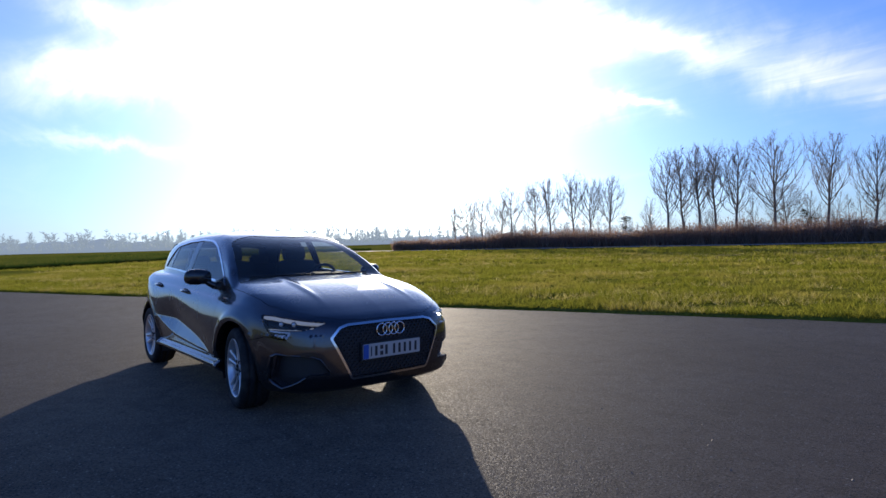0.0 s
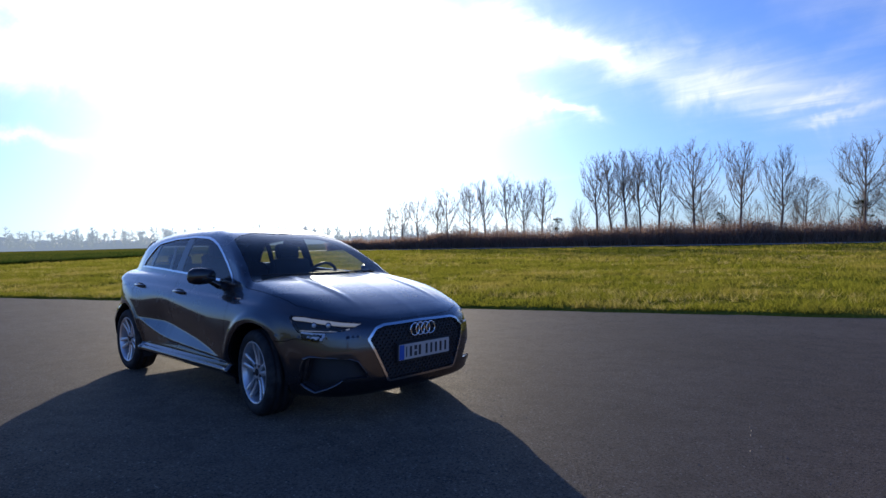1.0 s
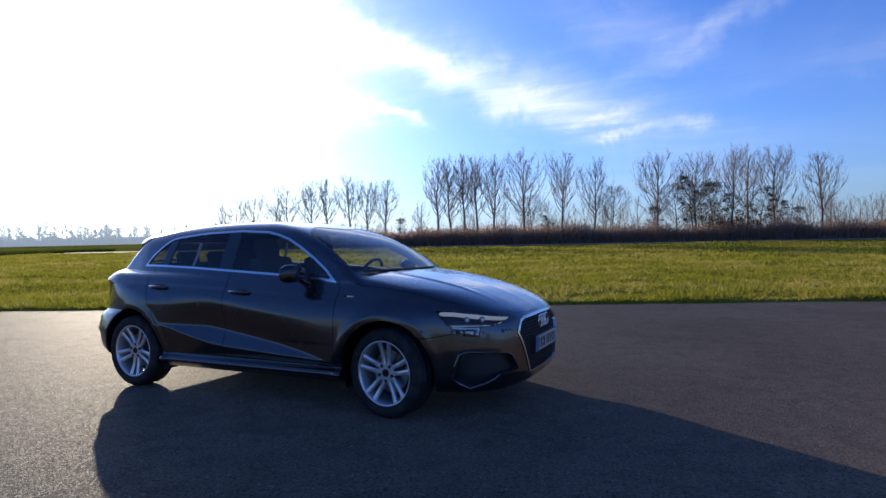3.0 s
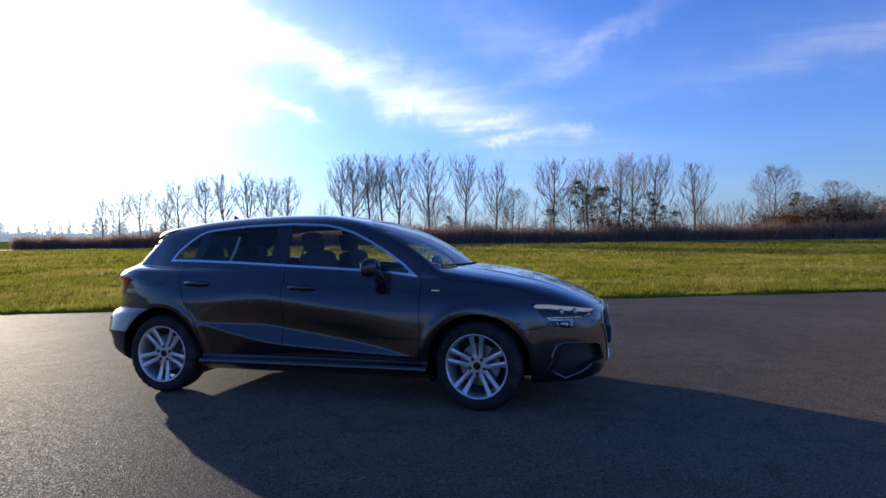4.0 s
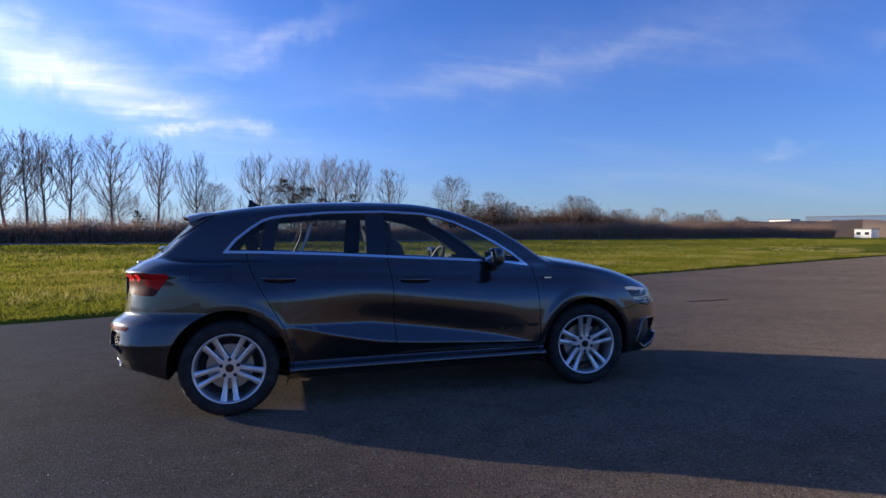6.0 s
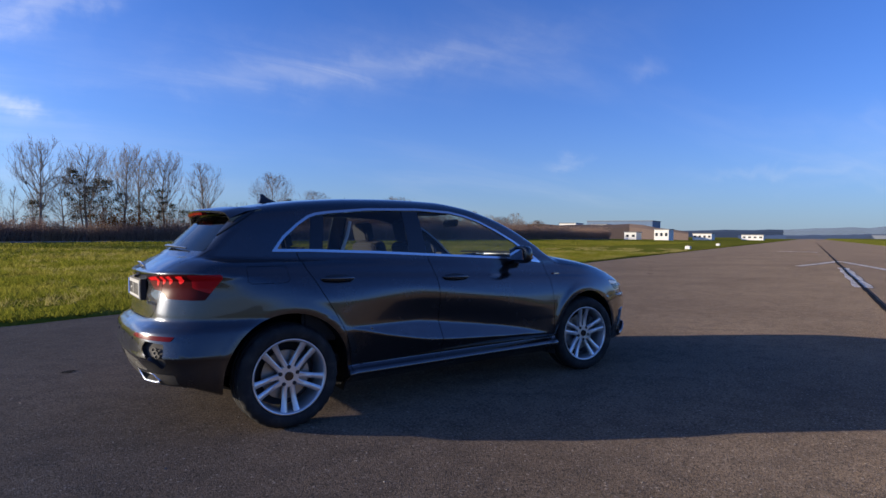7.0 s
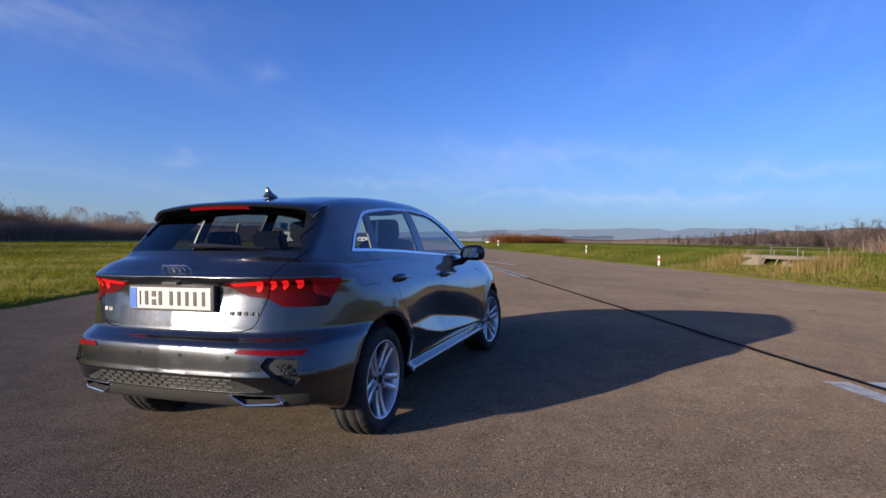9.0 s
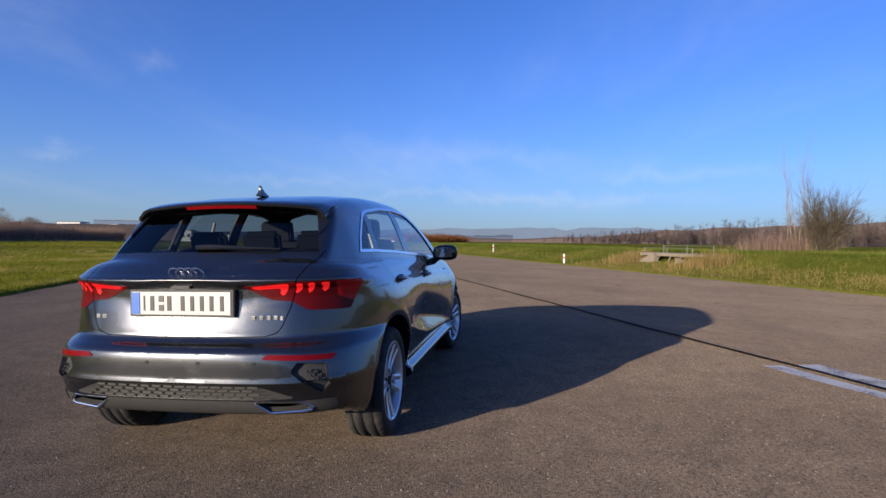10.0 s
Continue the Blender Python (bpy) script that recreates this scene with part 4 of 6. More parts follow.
skin_part("headlight_base", head.moved(-0.050), DEEP_BLACK, car, "black headlight housing", rim=0)
wall = head.tight().rimmed(0.05)
skin_part("headlight_wall", Skin(wall.v, wall.n, wall.f[len(head.f):]), DEEP_BLACK, car, "black headlight housing", rim=0)
guide = head.moved(-0.010)
for poly in ([(1.70, .750), (1.80, .748), (1.95, .729), (2.05, .712), (2.108, .700), (2.10, .690), (2.04, .696), (1.94, .709), (1.80, .727), (1.722, .729)],
             [(2.098, .690), (2.082, .668), (2.055, .657), (1.79, .655), (1.79, .662), (2.052, .664), (2.078, .672)],
             [(1.79, .655), (1.90, .645), (1.975, .645), (1.975, .632), (1.89, .632), (1.805, .642)],
             [(1.955, .640), (1.972, .640), (1.972, .595), (1.955, .597)],
             [(1.83, .628), (1.90, .622), (1.94, .622), (1.94, .600), (1.928, .600), (1.925, .611), (1.85, .616)]):
    strip, guide = pick(guide, poly, "xz")
    for bit in islands(strip):
        skin_part("light_guide", bit, SMOKED if poly[0][1] < .66 else LAMP_WHITE, car, "white daytime running light", rim=0.02)
for dx, dy in ((1.875, -.715), (1.965, -.660)):
    for s in (1, -1):
        projector = bm_part("projector", disc(blank(), (dx, s * dy, .695), 0.019, 0.05, turn=(0, 80, -s * 48)), GLOSS_BLACK, car, "dark headlight projector")
        # a silver ball puts the lens's bright highlight into its colour
        bm_part("projector_glint", ball(blank(), (dx + .018, s * (dy - .018), .697), (.015, .015, .015)), SILVER, projector)
skin_part("headlight_glass", head.moved(0.001), CLEAR, car, "clear headlight glass", rim=0)

skin_part("grille_frame", grille_frame.moved(0.006), CHROME, car, "satin chrome grille frame", rim=0.03, join=True)
skin_part("grille_base", grille.moved(-0.045), MATT_BLACK, car, "black grille", rim=0, join=True)


def honeycomb(name, skin_f, poly, front, cell, depth, mat, join, label, thick=0.22, squash=0.62, margin=0.15):
    """A net of flat six-sided cells over a polygon of the nose or the tail."""
    inside = inside_poly(poly, "yz")
    ys, zs = [p[0] for p in poly], [p[1] for p in poly]
    verts, faces = [], []
    row, z = 0, min(zs)
    while z < max(zs):
        y = min(0, min(ys)) + (cell / 2 if row % 2 else 0)
        while y < max(ys):
            if y >= -1e-6 and inside(np.array([[0, y, z]]), None)[0] > cell * margin:
                k = len(verts)
                for q, d in ((1.0, 0.0), (1.0 - thick, 0.0), (1.0 - thick, depth)):
                    for i in range(6):
                        a = math.pi / 6 + i * math.pi / 3
                        py, pz = y + math.cos(a) * cell * 0.577 * q, z + math.sin(a) * cell * 0.577 * q * squash
                        px = surf_x(max(py, 0), pz, front) - (1 if front else -1) * (skin_f + d)
                        verts.append((px, -py, pz))
                for r in (0, 6):
                    for i in range(6):
                        faces.append((k + r + i, k + r + (i + 1) % 6, k + r + 6 + (i + 1) % 6, k + r + 6 + i))
            y += cell
        row += 1
        z += cell * 0.866 * squash
    if join:
        v2, f2, _ = flipped(verts, faces)
        part(name, np.vstack([verts, v2]), faces + [[i + len(verts) for i in f] for f in f2], mat, car, label, smooth=False)["kind"] = "stuff"
    else:
        for v, f in ((verts, faces), flipped(verts, faces)[:2]):
            part(name, v, f, mat, car, label, smooth=False)["kind"] = "stuff"


honeycomb("grille_mesh", 0.012, [(-.02, .682), (.34, .675), (.40, .658), (.465, .597), (.33, .312), (-.02, .308)], True, 0.040, 0.028, MATT_BLACK, True, "gloss black honeycomb grille mesh")
skin_part("intake_base", intake.moved(-0.055), MATT_BLACK, car, "black side intake", rim=0)
wall = intake.tight().rimmed(0.055)
skin_part("intake_wall", Skin(wall.v, wall.n, wall.f[len(intake.f):]), MATT_BLACK, car, "black side intake", rim=0)
def opening_frame(name, loop, front, radius, label):
    """A raised, body-coloured rim that follows the outline of an opening."""
    for s in (1, -1):
        path = [(surf_x(y, z, front) - .004, s * y, z) for y, z in loop]
        bm_part(name, tube(blank(), path, radius, 10), PAINT, car, label)


opening_frame("intake_frame", [(.50, .372), (.555, .452), (.60, .472), (.69, .482), (.775, .488), (.792, .47), (.798, .39), (.795, .300), (.770, .268), (.735, .236), (.70, .268), (.665, .300), (.64, .330)], True, lambda i: (.005, .006, .006, .007, .010, .016, .019, .019, .018, .016, .014, .014, .010)[i], "grey frame round the side intake")

# rear lamps: the lit segments are cut out of the dark lamp glass
lamp_dark = lamp.moved(0.003)
for poly in ([(.335, .920), (.43, .929), (.527, .937), (.512, .905), (.500, .878), (.472, .878), (.488, .914), (.365, .908)],
             [(.556, .936), (.588, .938), (.575, .906), (.558, .890), (.544, .893), (.555, .912)],
             [(.606, .939), (.638, .940), (.625, .908), (.610, .890), (.594, .893), (.606, .914)],
             [(.660, .940), (.692, .940), (.682, .908), (.668, .892), (.650, .893), (.662, .916)]):
    lit, lamp_dark = pick(lamp_dark, poly, "yz")
    skin_part("lit_segment", lit.moved(0.001), RED_GLOW, car, "lit red rear lamp segment", rim=0.01)
low_lamp, lamp_dark = pick(lamp_dark, [(.712, .945), (.9, .945), (.9, .825), (.790, .830), (.715, .870)], "yz")
skin_part("lamp_corner", low_lamp, RED_LAMP, car, "bright red lamp corner", rim=0.02)
for piece in islands(lamp_dark):
    if len(piece.f) > 8:
        skin_part("rear_lamp", piece, DARK_RED, car, "dark red rear lamp glass", rim=0.025)
skin_part("reflector", reflector.moved(0.004), REFLECTOR_RED, car, "red bumper reflector", rim=0.02)
skin_part("vent_base", vent.moved(-0.030), MATT_BLACK, car, "black bumper vent", rim=0)
wall = vent.tight().rimmed(0.03)
skin_part("vent_wall", Skin(wall.v, wall.n, wall.f[len(vent.f):]), MATT_BLACK, car, "black bumper vent", rim=0)
honeycomb("vent_mesh", 0.012, [(.585, .535), (.612, .568), (.690, .556), (.700, .468), (.690, .440)], False, 0.030, 0.010, MATT_BLACK, False, "black honeycomb vent mesh", margin=.72, squash=.7)
skin_part("diffuser", diffuser.moved(-0.004), GREY_TRIM, car, "grey diffuser strip with raised bars", rim=0.02, join=True)
for row, (z, end) in enumerate(((.462, .405), (.444, .445), (.426, .49), (.409, .53))):
    y = 0.0 if row % 2 else 0.030
    while y < end:
        for s in ((1, -1) if y > 0 else (1,)):
            bm = add_box(blank(), (surf_x(y, z, False) + 0.001, s * y, z), (.009, .050, .0075), (0, 0, -s * (8 if y < .4 else 24)))
            bm_part("diffuser_bar", bm, GREY_TRIM, car, soft=0.002)
        y += 0.060
for s in (1, -1):
    loop = [(.385, .388), (.48, .389), (.585, .387), (.605, .382), (.640, .350), (.634, .342), (.60, .336), (.46, .330), (.448, .333), (.39, .372), (.380, .381), (.385, .388), (.48, .389)]
    bm_part("exhaust_trim", tube(blank(), [(surf_x(y, .392, False) + .010 + .25 * (.389 - z), s * y, z) for y, z in loop], .0075, 8), CHROME, car, "chrome exhaust trim")
skin_part("exhaust_mouth", exhaust_in.moved(-0.05), GLOSS_BLACK, car, "dark exhaust mouth", rim=0)
skin_part("rear_apron", apron.moved(-0.006), GREY_TRIM, car, "dark grey rear apron", rim=0.03, join=True)

# ---- spoiler, mirrors, handles and badges ----
def build_spoiler():
    rows, ns = [], 29
    for i in range(ns):
        y = -0.56 + 1.12 * i / (ns - 1)
        a = abs(y)
        tip = -1.685 + 0.32 * a * a
        end = max(0.0, (a - 0.49) / 0.07)
        root_x = tip + 0.20
        roof = ROOF(root_x) - ROOF_DROP(a)
        tz = 1.356 - 0.10 * a * a - 0.04 * end * end
        rows.append([(root_x, y, roof - 0.004), (tip + 0.10, y, (roof + tz) / 2 + 0.008), (tip + 0.012, y, tz + 0.001), (tip, y, tz - 0.006), (tip + 0.004, y, tz - 0.018),
                     (tip + 0.018, y, tz - 0.024), (tip + 0.08, y, tz - 0.022), (root_x, y, roof - 0.05)])
    def shell(rows_used, closed):
        bm = blank()
        vs = [[bm.verts.new(row[j]) for j in rows_used] for row in rows]
        for p, q in zip(vs, vs[1:]):
            for j in range(len(rows_used) - 1):
                bm.faces.new((p[j], p[j + 1], q[j + 1], q[j]))
        if closed:
            bm.faces.new(vs[0][::-1])
            bm.faces.new(vs[-1])
        return bm
    bm_part("roof_spoiler", shell((0, 1, 2, 3), False), PAINT, car, "grey roof spoiler")
    bm_part("spoiler_underside", shell((3, 4, 5, 6, 7, 0), True), GLOSS_BLACK, car, "gloss black underside of the roof spoiler")
    bm = blank()
    rows = []
    for i in range(13):
        y = -0.205 + 0.41 * i / 12
        t = -1.684 + 0.32 * y * y
        z = 1.356 - 0.10 * y * y
        rows.append([bm.verts.new(p) for p in ((t + .030, y, z - .022), (t - .002, y, z - .020), (t + .004, y, z - .036), (t + .034, y, z - .038))])
    for p, q in zip(rows, rows[1:]):
        for j in range(4):
            bm.faces.new((p[j], p[(j + 1) % 4], q[(j + 1) % 4], q[j]))
    bm.faces.new(rows[0][::-1])
    bm.faces.new(rows[-1])
    bm_part("brake_light", bm, REFLECTOR_RED, car, "red high brake light strip", smooth=False)


build_spoiler()

fin = blank()
fin_rows = []
for h, l0, l1, w in ((0, -.075, .075, .030), (.012, -.070, .060, .022), (.030, -.062, .010, .012), (.050, -.060, -.022, .008), (.066, -.062, -.040, .004)):
    fin_rows.append([fin.verts.new((-1.157 + x, y, 1.420 + h)) for x, y in ((l0, -w * .7), ((l0 + l1) / 2, -w), (l1, 0), ((l0 + l1) / 2, w), (l0, w * .7))])
for p, q in zip(fin_rows, fin_rows[1:]):
    for j in range(5):
        fin.faces.new((p[j], p[(j + 1) % 5], q[(j + 1) % 5], q[j]))
fin.faces.new(fin_rows[-1])
bm_part("antenna_fin", fin, GLOSS_BLACK, car, "black shark-fin antenna")


def wing_mirror(s):
    """An outside mirror; s is -1 on the right."""
    mx, my, mz = MIRROR_AT
    bm = blank()
    rows = []
    for i, (dy, hx, hz, cx, cz) in enumerate(((-.118, .010, .022, -.012, -.006), (-.108, .036, .048, -.006, -.002), (-.075, .058, .066, 0, 0), (-.02, .066, .071, .004, 0), (.05, .064, .066, .006, 0), (.092, .052, .050, .004, -.006), (.106, .024, .024, 0, -.012))):
        ringv = []
        for k in range(20):
            t = 2 * math.pi * k / 20
            c, q = math.cos(t), math.sin(t)
            x = hx * (0.55 if c < 0 else 1.0) * math.copysign(abs(c) ** 0.7, c)
            ringv.append(bm.verts.new((mx + cx + x, s * (abs(my) - dy), mz + cz + hz * math.copysign(abs(q) ** 0.8, q))))
        rows.append(ringv)
    for p, q in zip(rows, rows[1:]):
        for k in range(20):
            bm.faces.new((p[k], p[(k + 1) % 20], q[(k + 1) % 20], q[k]))
    bm.faces.new(rows[0])
    bm.faces.new(rows[-1])
    shell = bm_part("wing_mirror", bm, GLOSS_BLACK, car, "black wing mirror")
    bm = add_box(blank(), (mx - .040, s * abs(my), mz), (.006, .150, .085), (0, -10, 0))
    bm_part("mirror_glass", bm, MIRROR, shell, "silvered mirror glass", soft=0.003)
    bm = blank()
    tube(bm, [(mx + .03, s * (abs(my) - .06), mz - .045), (mx + .05, s * (abs(my) - .11), mz - .078), (mx + .06, s * (abs(my) - .17), mz - .085)], lambda i: .026 + .006 * i, 10)
    bm_part("mirror_foot", bm, GLOSS_BLACK, shell, "black mirror foot")


MIRROR_AT = (0.530, 0.890, 1.016)
for s in (-1, 1):
    wing_mirror(s)
    for hx, hz in ((-.992, .893), (-.056, .862)):
        y = abs(surf_y(hx, hz))
        # shade of the handle recess, put in as a slightly raised black bulge
        bm_part("handle_shade", ball(blank(), (hx, s * (y - .003), hz - .004), (.112, .012, .031), (0, 2, 0)), MATT_BLACK, car, "black bulge in place of the shade in the handle recess")
        bm = blank()
        tube(bm, [(hx - .112, s * (y + .001), hz + .006), (hx - .09, s * (y + .018), hz + .005), (hx, s * (y + .026), hz + .003), (hx + .09, s * (y + .020), hz + .001), (hx + .112, s * (y + .001), hz)], lambda i: (.008, .012, .013, .012, .008)[i], 10)
        bm_part("door_handle", bm, PAINT, car, "grey door handle")
    bm = add_box(blank(), (.958, s * abs(surf_y(.958, .846)), .846), (.020, .006, .014))
    bm_part("side_badge", bm, DARK_RED, car, "small red and silver side badge", soft=.002)
    bm = add_box(blank(), (1.005, s * abs(surf_y(1.0, .846)), .846), (.062, .006, .012))
    bm_part("side_badge", bm, CHROME, car, "small red and silver side badge", soft=.002)

for i in range(4):
    y = -0.081 + 0.054 * i
    z = 0.628
    bm_part("front_badge", ring(blank(), (surf_x(0, z, True) + .002, y, z), 0.044, 0.0050, (90, 0, 90)), CHROME, car, "chrome ring of the front badge")
    z = 0.986
    bm_part("rear_badge", ring(blank(), (surf_x(0, z, False) - .001, y * 0.72, z), 0.033, 0.0036, (90 - 34, 0, 90)), CHROME, car, "chrome ring of the rear badge")


def number_plate(x, z, s, lean):
    """A plate with a blue end; its writing stands as plain bars. s: 1 at the front, -1 at the rear."""
    base = bm_part("number_plate", add_box(blank(), (x, 0, z), (.008, .52, .11), (0, lean, 0)), PLATE_WHITE, car, "white number plate with a blue end", soft=.003)
    bm_part("plate_holder", add_box(blank(), (x - s * .019, 0, z), (.034, .545, .130), (0, lean, 0)), MATT_BLACK, base, "black plate holder", soft=.003)
    m = pose(x + s * .0052, 0, z, 0, lean, 0)

    def bar(y0, w, h, dz, mat, name):
        bm_part(name, add_box(blank(), tuple(m @ Vector((0, s * y0, dz))), (.003, w, h), (0, lean, 0)), mat, base)
    bar(-.236, .044, .104, 0, PLATE_BLUE, "blue_band")
    for y, w in ((-.190, .014), (-.148, .040), (-.058, .042), (.012, .038), (.062, .038), (.112, .038), (.162, .038), (.215, .036)):
        bar(y, w * .50, .072, 0, PLATE_BLACK, "character_bar")
    for dz in (.022, -.022):
        bar(-.100, .026, .030, dz, GREY_TRIM, "plate_seal")


number_plate(surf_x(.2, .48, True) + .012, .480, 1, 2)
number_plate(surf_x(0, .846, False) - .016, .846, -1, 0)
for y, z, w in ((-.355, .775, .030), (-.395, .775, .026), (-.43, .775, .026), (-.462, .775, .026), (-.49, .772, .02), (.445, .775, .030), (.485, .775, .024)):
    bm_part("model_badge_bar", add_box(blank(), (surf_x(abs(y), z, False) - .002, y, z), (.005, w * .8, .020), (0, 0, -10 if y < 0 else 10)), CHROME, car, "chrome badge bar", soft=.0015)
# grey bark, made a little paler to imitate haze over the trees
bm_part("camera_button", add_box(blank(), (surf_x(0, .925, False) - .004, 0, .922), (.03, .10, .014)), MATT_BLACK, car, "black tailgate button", soft=.003)
for y in (-.40, -.13, .13, .40):
    bm_part("parking_sensor", disc(blank(), (surf_x(abs(y), .575, False) - .0005, y, .575), .009, .004, 16, turn=(0, 90, 0)), PAINT, car, "small round parking sensor")

bm = blank()
tube(bm, [(float(HATCH(z)) + .34 * y * y - .022, y, z) for y, z in ((.04, 1.112), (-.03, 1.114), (-.12, 1.112), (-.26, 1.106), (-.40, 1.100))], lambda i: (.012, .015, .011, .008, .005)[i], 8)
bm_part("rear_wiper", bm, GLOSS_BLACK, car, "black rear wiper")
for y0, y1 in ((-.62, -.06), (-.05, .55)):
    bm = blank()
    tube(bm, [(1.095 - .24 * y * y, y, 1.022) for y in np.linspace(y0, y1, 6)], .007, 6)
    bm_part("front_wiper", bm, MATT_BLACK, car, "black windscreen wiper")

# ---- wheels ----
def build_wheel(phase):
    """A wheel about the y axis; its outer face looks to -y."""
    w = new("wheel")
    w.parent = car
    prof = [(.229, -.098), (.240, -.106), (.262, -.112), (.285, -.110), lambda i: (.303 - (.004 if i % 4 < 2 else 0), -.100), lambda i: (.312 - (.006 if i % 4 < 2 else 0), -.084), (.316, -.066), (.309, -.062), (.309, -.054), (.317, -.050), (.317, -.012), (.309, -.009), (.309, .009), (.317, .012),
            (.317, .050), (.309, .054), (.309, .062), (.316, .066), lambda i: (.312 - (.006 if i % 4 < 2 else 0), .084), (.303, .100), (.285, .110), (.262, .112), (.240, .106), (.229, .098)]
    part("tyre", *lathe(prof, 128), TYRE, w, "black road tyre")
    rim_prof = [(.231, -.102), (.226, -.104), (.219, -.101), (.214, -.092), (.206, -.060), (.200, .05), (.224, .10), (.229, .10), (.206, .045), (.212, -.055), (.222, -.090)]
    rim = part("rim", *lathe(rim_prof, 96), SILVER, w, "silver five twin-spoke alloy wheel")
    for i in range(5):
        mid = radians(phase + 72 * i)
        for side in (-1, 1):
            bm = blank()
            rows = []
            for r, off, half, face, deep in ((.050, .020, .018, -.074, .034), (.09, .0245, .0155, -.072, .032), (.14, .030, .0165, -.078, .028), (.185, .036, .0185, -.088, .024), (.215, .042, .022, -.096, .022)):
                row = []
                for q, y in ((-1, face + .006), (-.55, face), (.55, face), (1, face + .006), (.8, face + deep), (-.8, face + deep)):
                    t = side * off + q * half
                    row.append(bm.verts.new((r * math.cos(mid) - t * math.sin(mid), y, r * math.sin(mid) + t * math.cos(mid))))
                rows.append(row)
            for p, q in zip(rows, rows[1:]):
                for k in range(6):
                    bm.faces.new((p[k], p[(k + 1) % 6], q[(k + 1) % 6], q[k]))
            bm.faces.new(rows[0])
            bm.faces.new(rows[-1])
            bm_part("spoke", bm, SILVER, rim)
        bm = disc(blank(), (.056 * math.cos(mid + radians(36)), -.070, .056 * math.sin(mid + radians(36))), .0125, .014, 12)
        bm_part("wheel_bolt", bm, MATT_BLACK, rim)
    bm_part("hub", disc(blank(), (0, -.056, 0), .066, .036, 40), SILVER, rim, soft=.004)
    bm_part("hub_cap", disc(blank(), (0, -.076, 0), .027, .010, 32), GLOSS_BLACK, rim, "black hub cap", soft=.002)
    bm_part("brake_disc", disc(blank(), (0, .000, 0), .150, .022, 48), DISC, w, "steel brake disc")
    bm = add_box(blank(), (.105, .000, .075), (.060, .080, .120), (0, 35, 0))
    bm_part("brake_caliper", bm, GREY_TRIM, w, "grey brake caliper", soft=.008)
    part("wheel_barrel", *lathe([(.199, .048), (.197, .048), (.10, .06), (.10, .065), (.199, .060)], 48), LINING, w)
    return w


WHEEL_Y = 0.7640
rear_wheel = build_wheel(270)
front_wheel = build_wheel(90)
rear_wheel.matrix_basis = pose(-WHEEL_X, -WHEEL_Y, WHEEL_R)
front_wheel.matrix_basis = pose(WHEEL_X, -WHEEL_Y, WHEEL_R, 0, 0, -7)
copy_thing(rear_wheel, pose(-WHEEL_X, WHEEL_Y, WHEEL_R, 0, 0, 180))
copy_thing(front_wheel, pose(WHEEL_X, WHEEL_Y, WHEEL_R, 0, 0, 173))
for wx, r in ((WHEEL_X, .378), (-WHEEL_X, .390)):
    for s in (-1, 1):
        verts, faces = [], []
        for i in range(29):
            t = radians((-22 if wx < 0 else -14) + (202 if wx < 0 else 216) * i / 28)
            for y in (.880, .86, .50):
                rr = r - (.004 if y == .88 else 0)
                verts.append((wx + rr * math.cos(t), s * (abs(surf_y(wx + rr * math.cos(t), max(.24, .318 + rr * math.sin(t)))) - .016 if y > .8 else y), .318 + rr * math.sin(t)))
        faces = [(i * 3 + j, i * 3 + j + 1, i * 3 + j + 4, i * 3 + j + 3) for i in range(28) for j in range(2)]
        faces.append(tuple(i * 3 + 2 for i in range(29)))
        part("wheel_liner", verts, faces, MATT_BLACK, car, "black wheel arch liner")

# ---- cabin ----
def seat(y, x):
    for nm, at, size, turn in (("seat_base", (x + .22, y, .55), (.50, .50, .17), (0, -6, 0)), ("seat_back", (x - .10, y, .86), (.13, .48, .60), (0, -17, 0)), ("headrest", (x - .22, y, 1.215), (.09, .26, .17), (0, -12, 0))):
        bm = add_box(blank(), at, size, turn)
        bmesh.ops.subdivide_edges(bm, edges=list(bm.edges), cuts=2, use_grid_fill=True)
        bmesh.ops.smooth_vert(bm, verts=bm.verts, factor=0.5, use_axis_x=True, use_axis_y=True, use_axis_z=True)
        bm_part(nm, bm, SEAT_CLOTH, car, "dark grey seat", soft=.012)


seat(-.36, .02)
seat(.36, .02)
for nm, at, size, turn in (("bench_base", (-.72, 0, .56), (.52, 1.26, .18), (0, -6, 0)), ("bench_back", (-1.06, 0, .84), (.14, 1.26, .52), (0, -22, 0))):
    bm_part(nm, add_box(blank(), at, size, turn), SEAT_CLOTH, car, "dark grey rear bench", soft=.03)
for y in (-.36, 0, .36):
    bm_part("headrest", add_box(blank(), (-1.19, y, 1.135), (.08, .24, .13), (0, -14, 0)), SEAT_CLOTH, car, "dark grey seat", soft=.025)
bm = add_box(blank(), (.78, 0, .87), (.55, 1.40, .20), (0, 6, 0))
bm_part("dashboard", bm, LINING, car, "black dashboard", soft=.05)
bm_part("instrument_hood", add_box(blank(), (.60, .36, .985), (.18, .36, .06), (0, 8, 0)), LINING, car, "black instrument hood", soft=.025)
bm = ring(blank(), (.42, .36, .93), .180, .015, (0, -66, 0))
steering = bm_part("steering_wheel", bm, MATT_BLACK, car, "black steering wheel")
bm_part("steering_boss", add_box(blank(), (.44, .36, .93), (.05, .14, .11), (0, -24, 0)), MATT_BLACK, steering, soft=.02)
bm_part("steering_spoke", add_box(blank(), (.43, .36, .93), (.02, .34, .035), (0, -24, 0)), MATT_BLACK, steering, soft=.006)
bm_part("inside_mirror", add_box(blank(), (.50, 0, 1.290), (.03, .22, .065), (0, 10, 0)), GLOSS_BLACK, car, "black inside mirror", soft=.012)
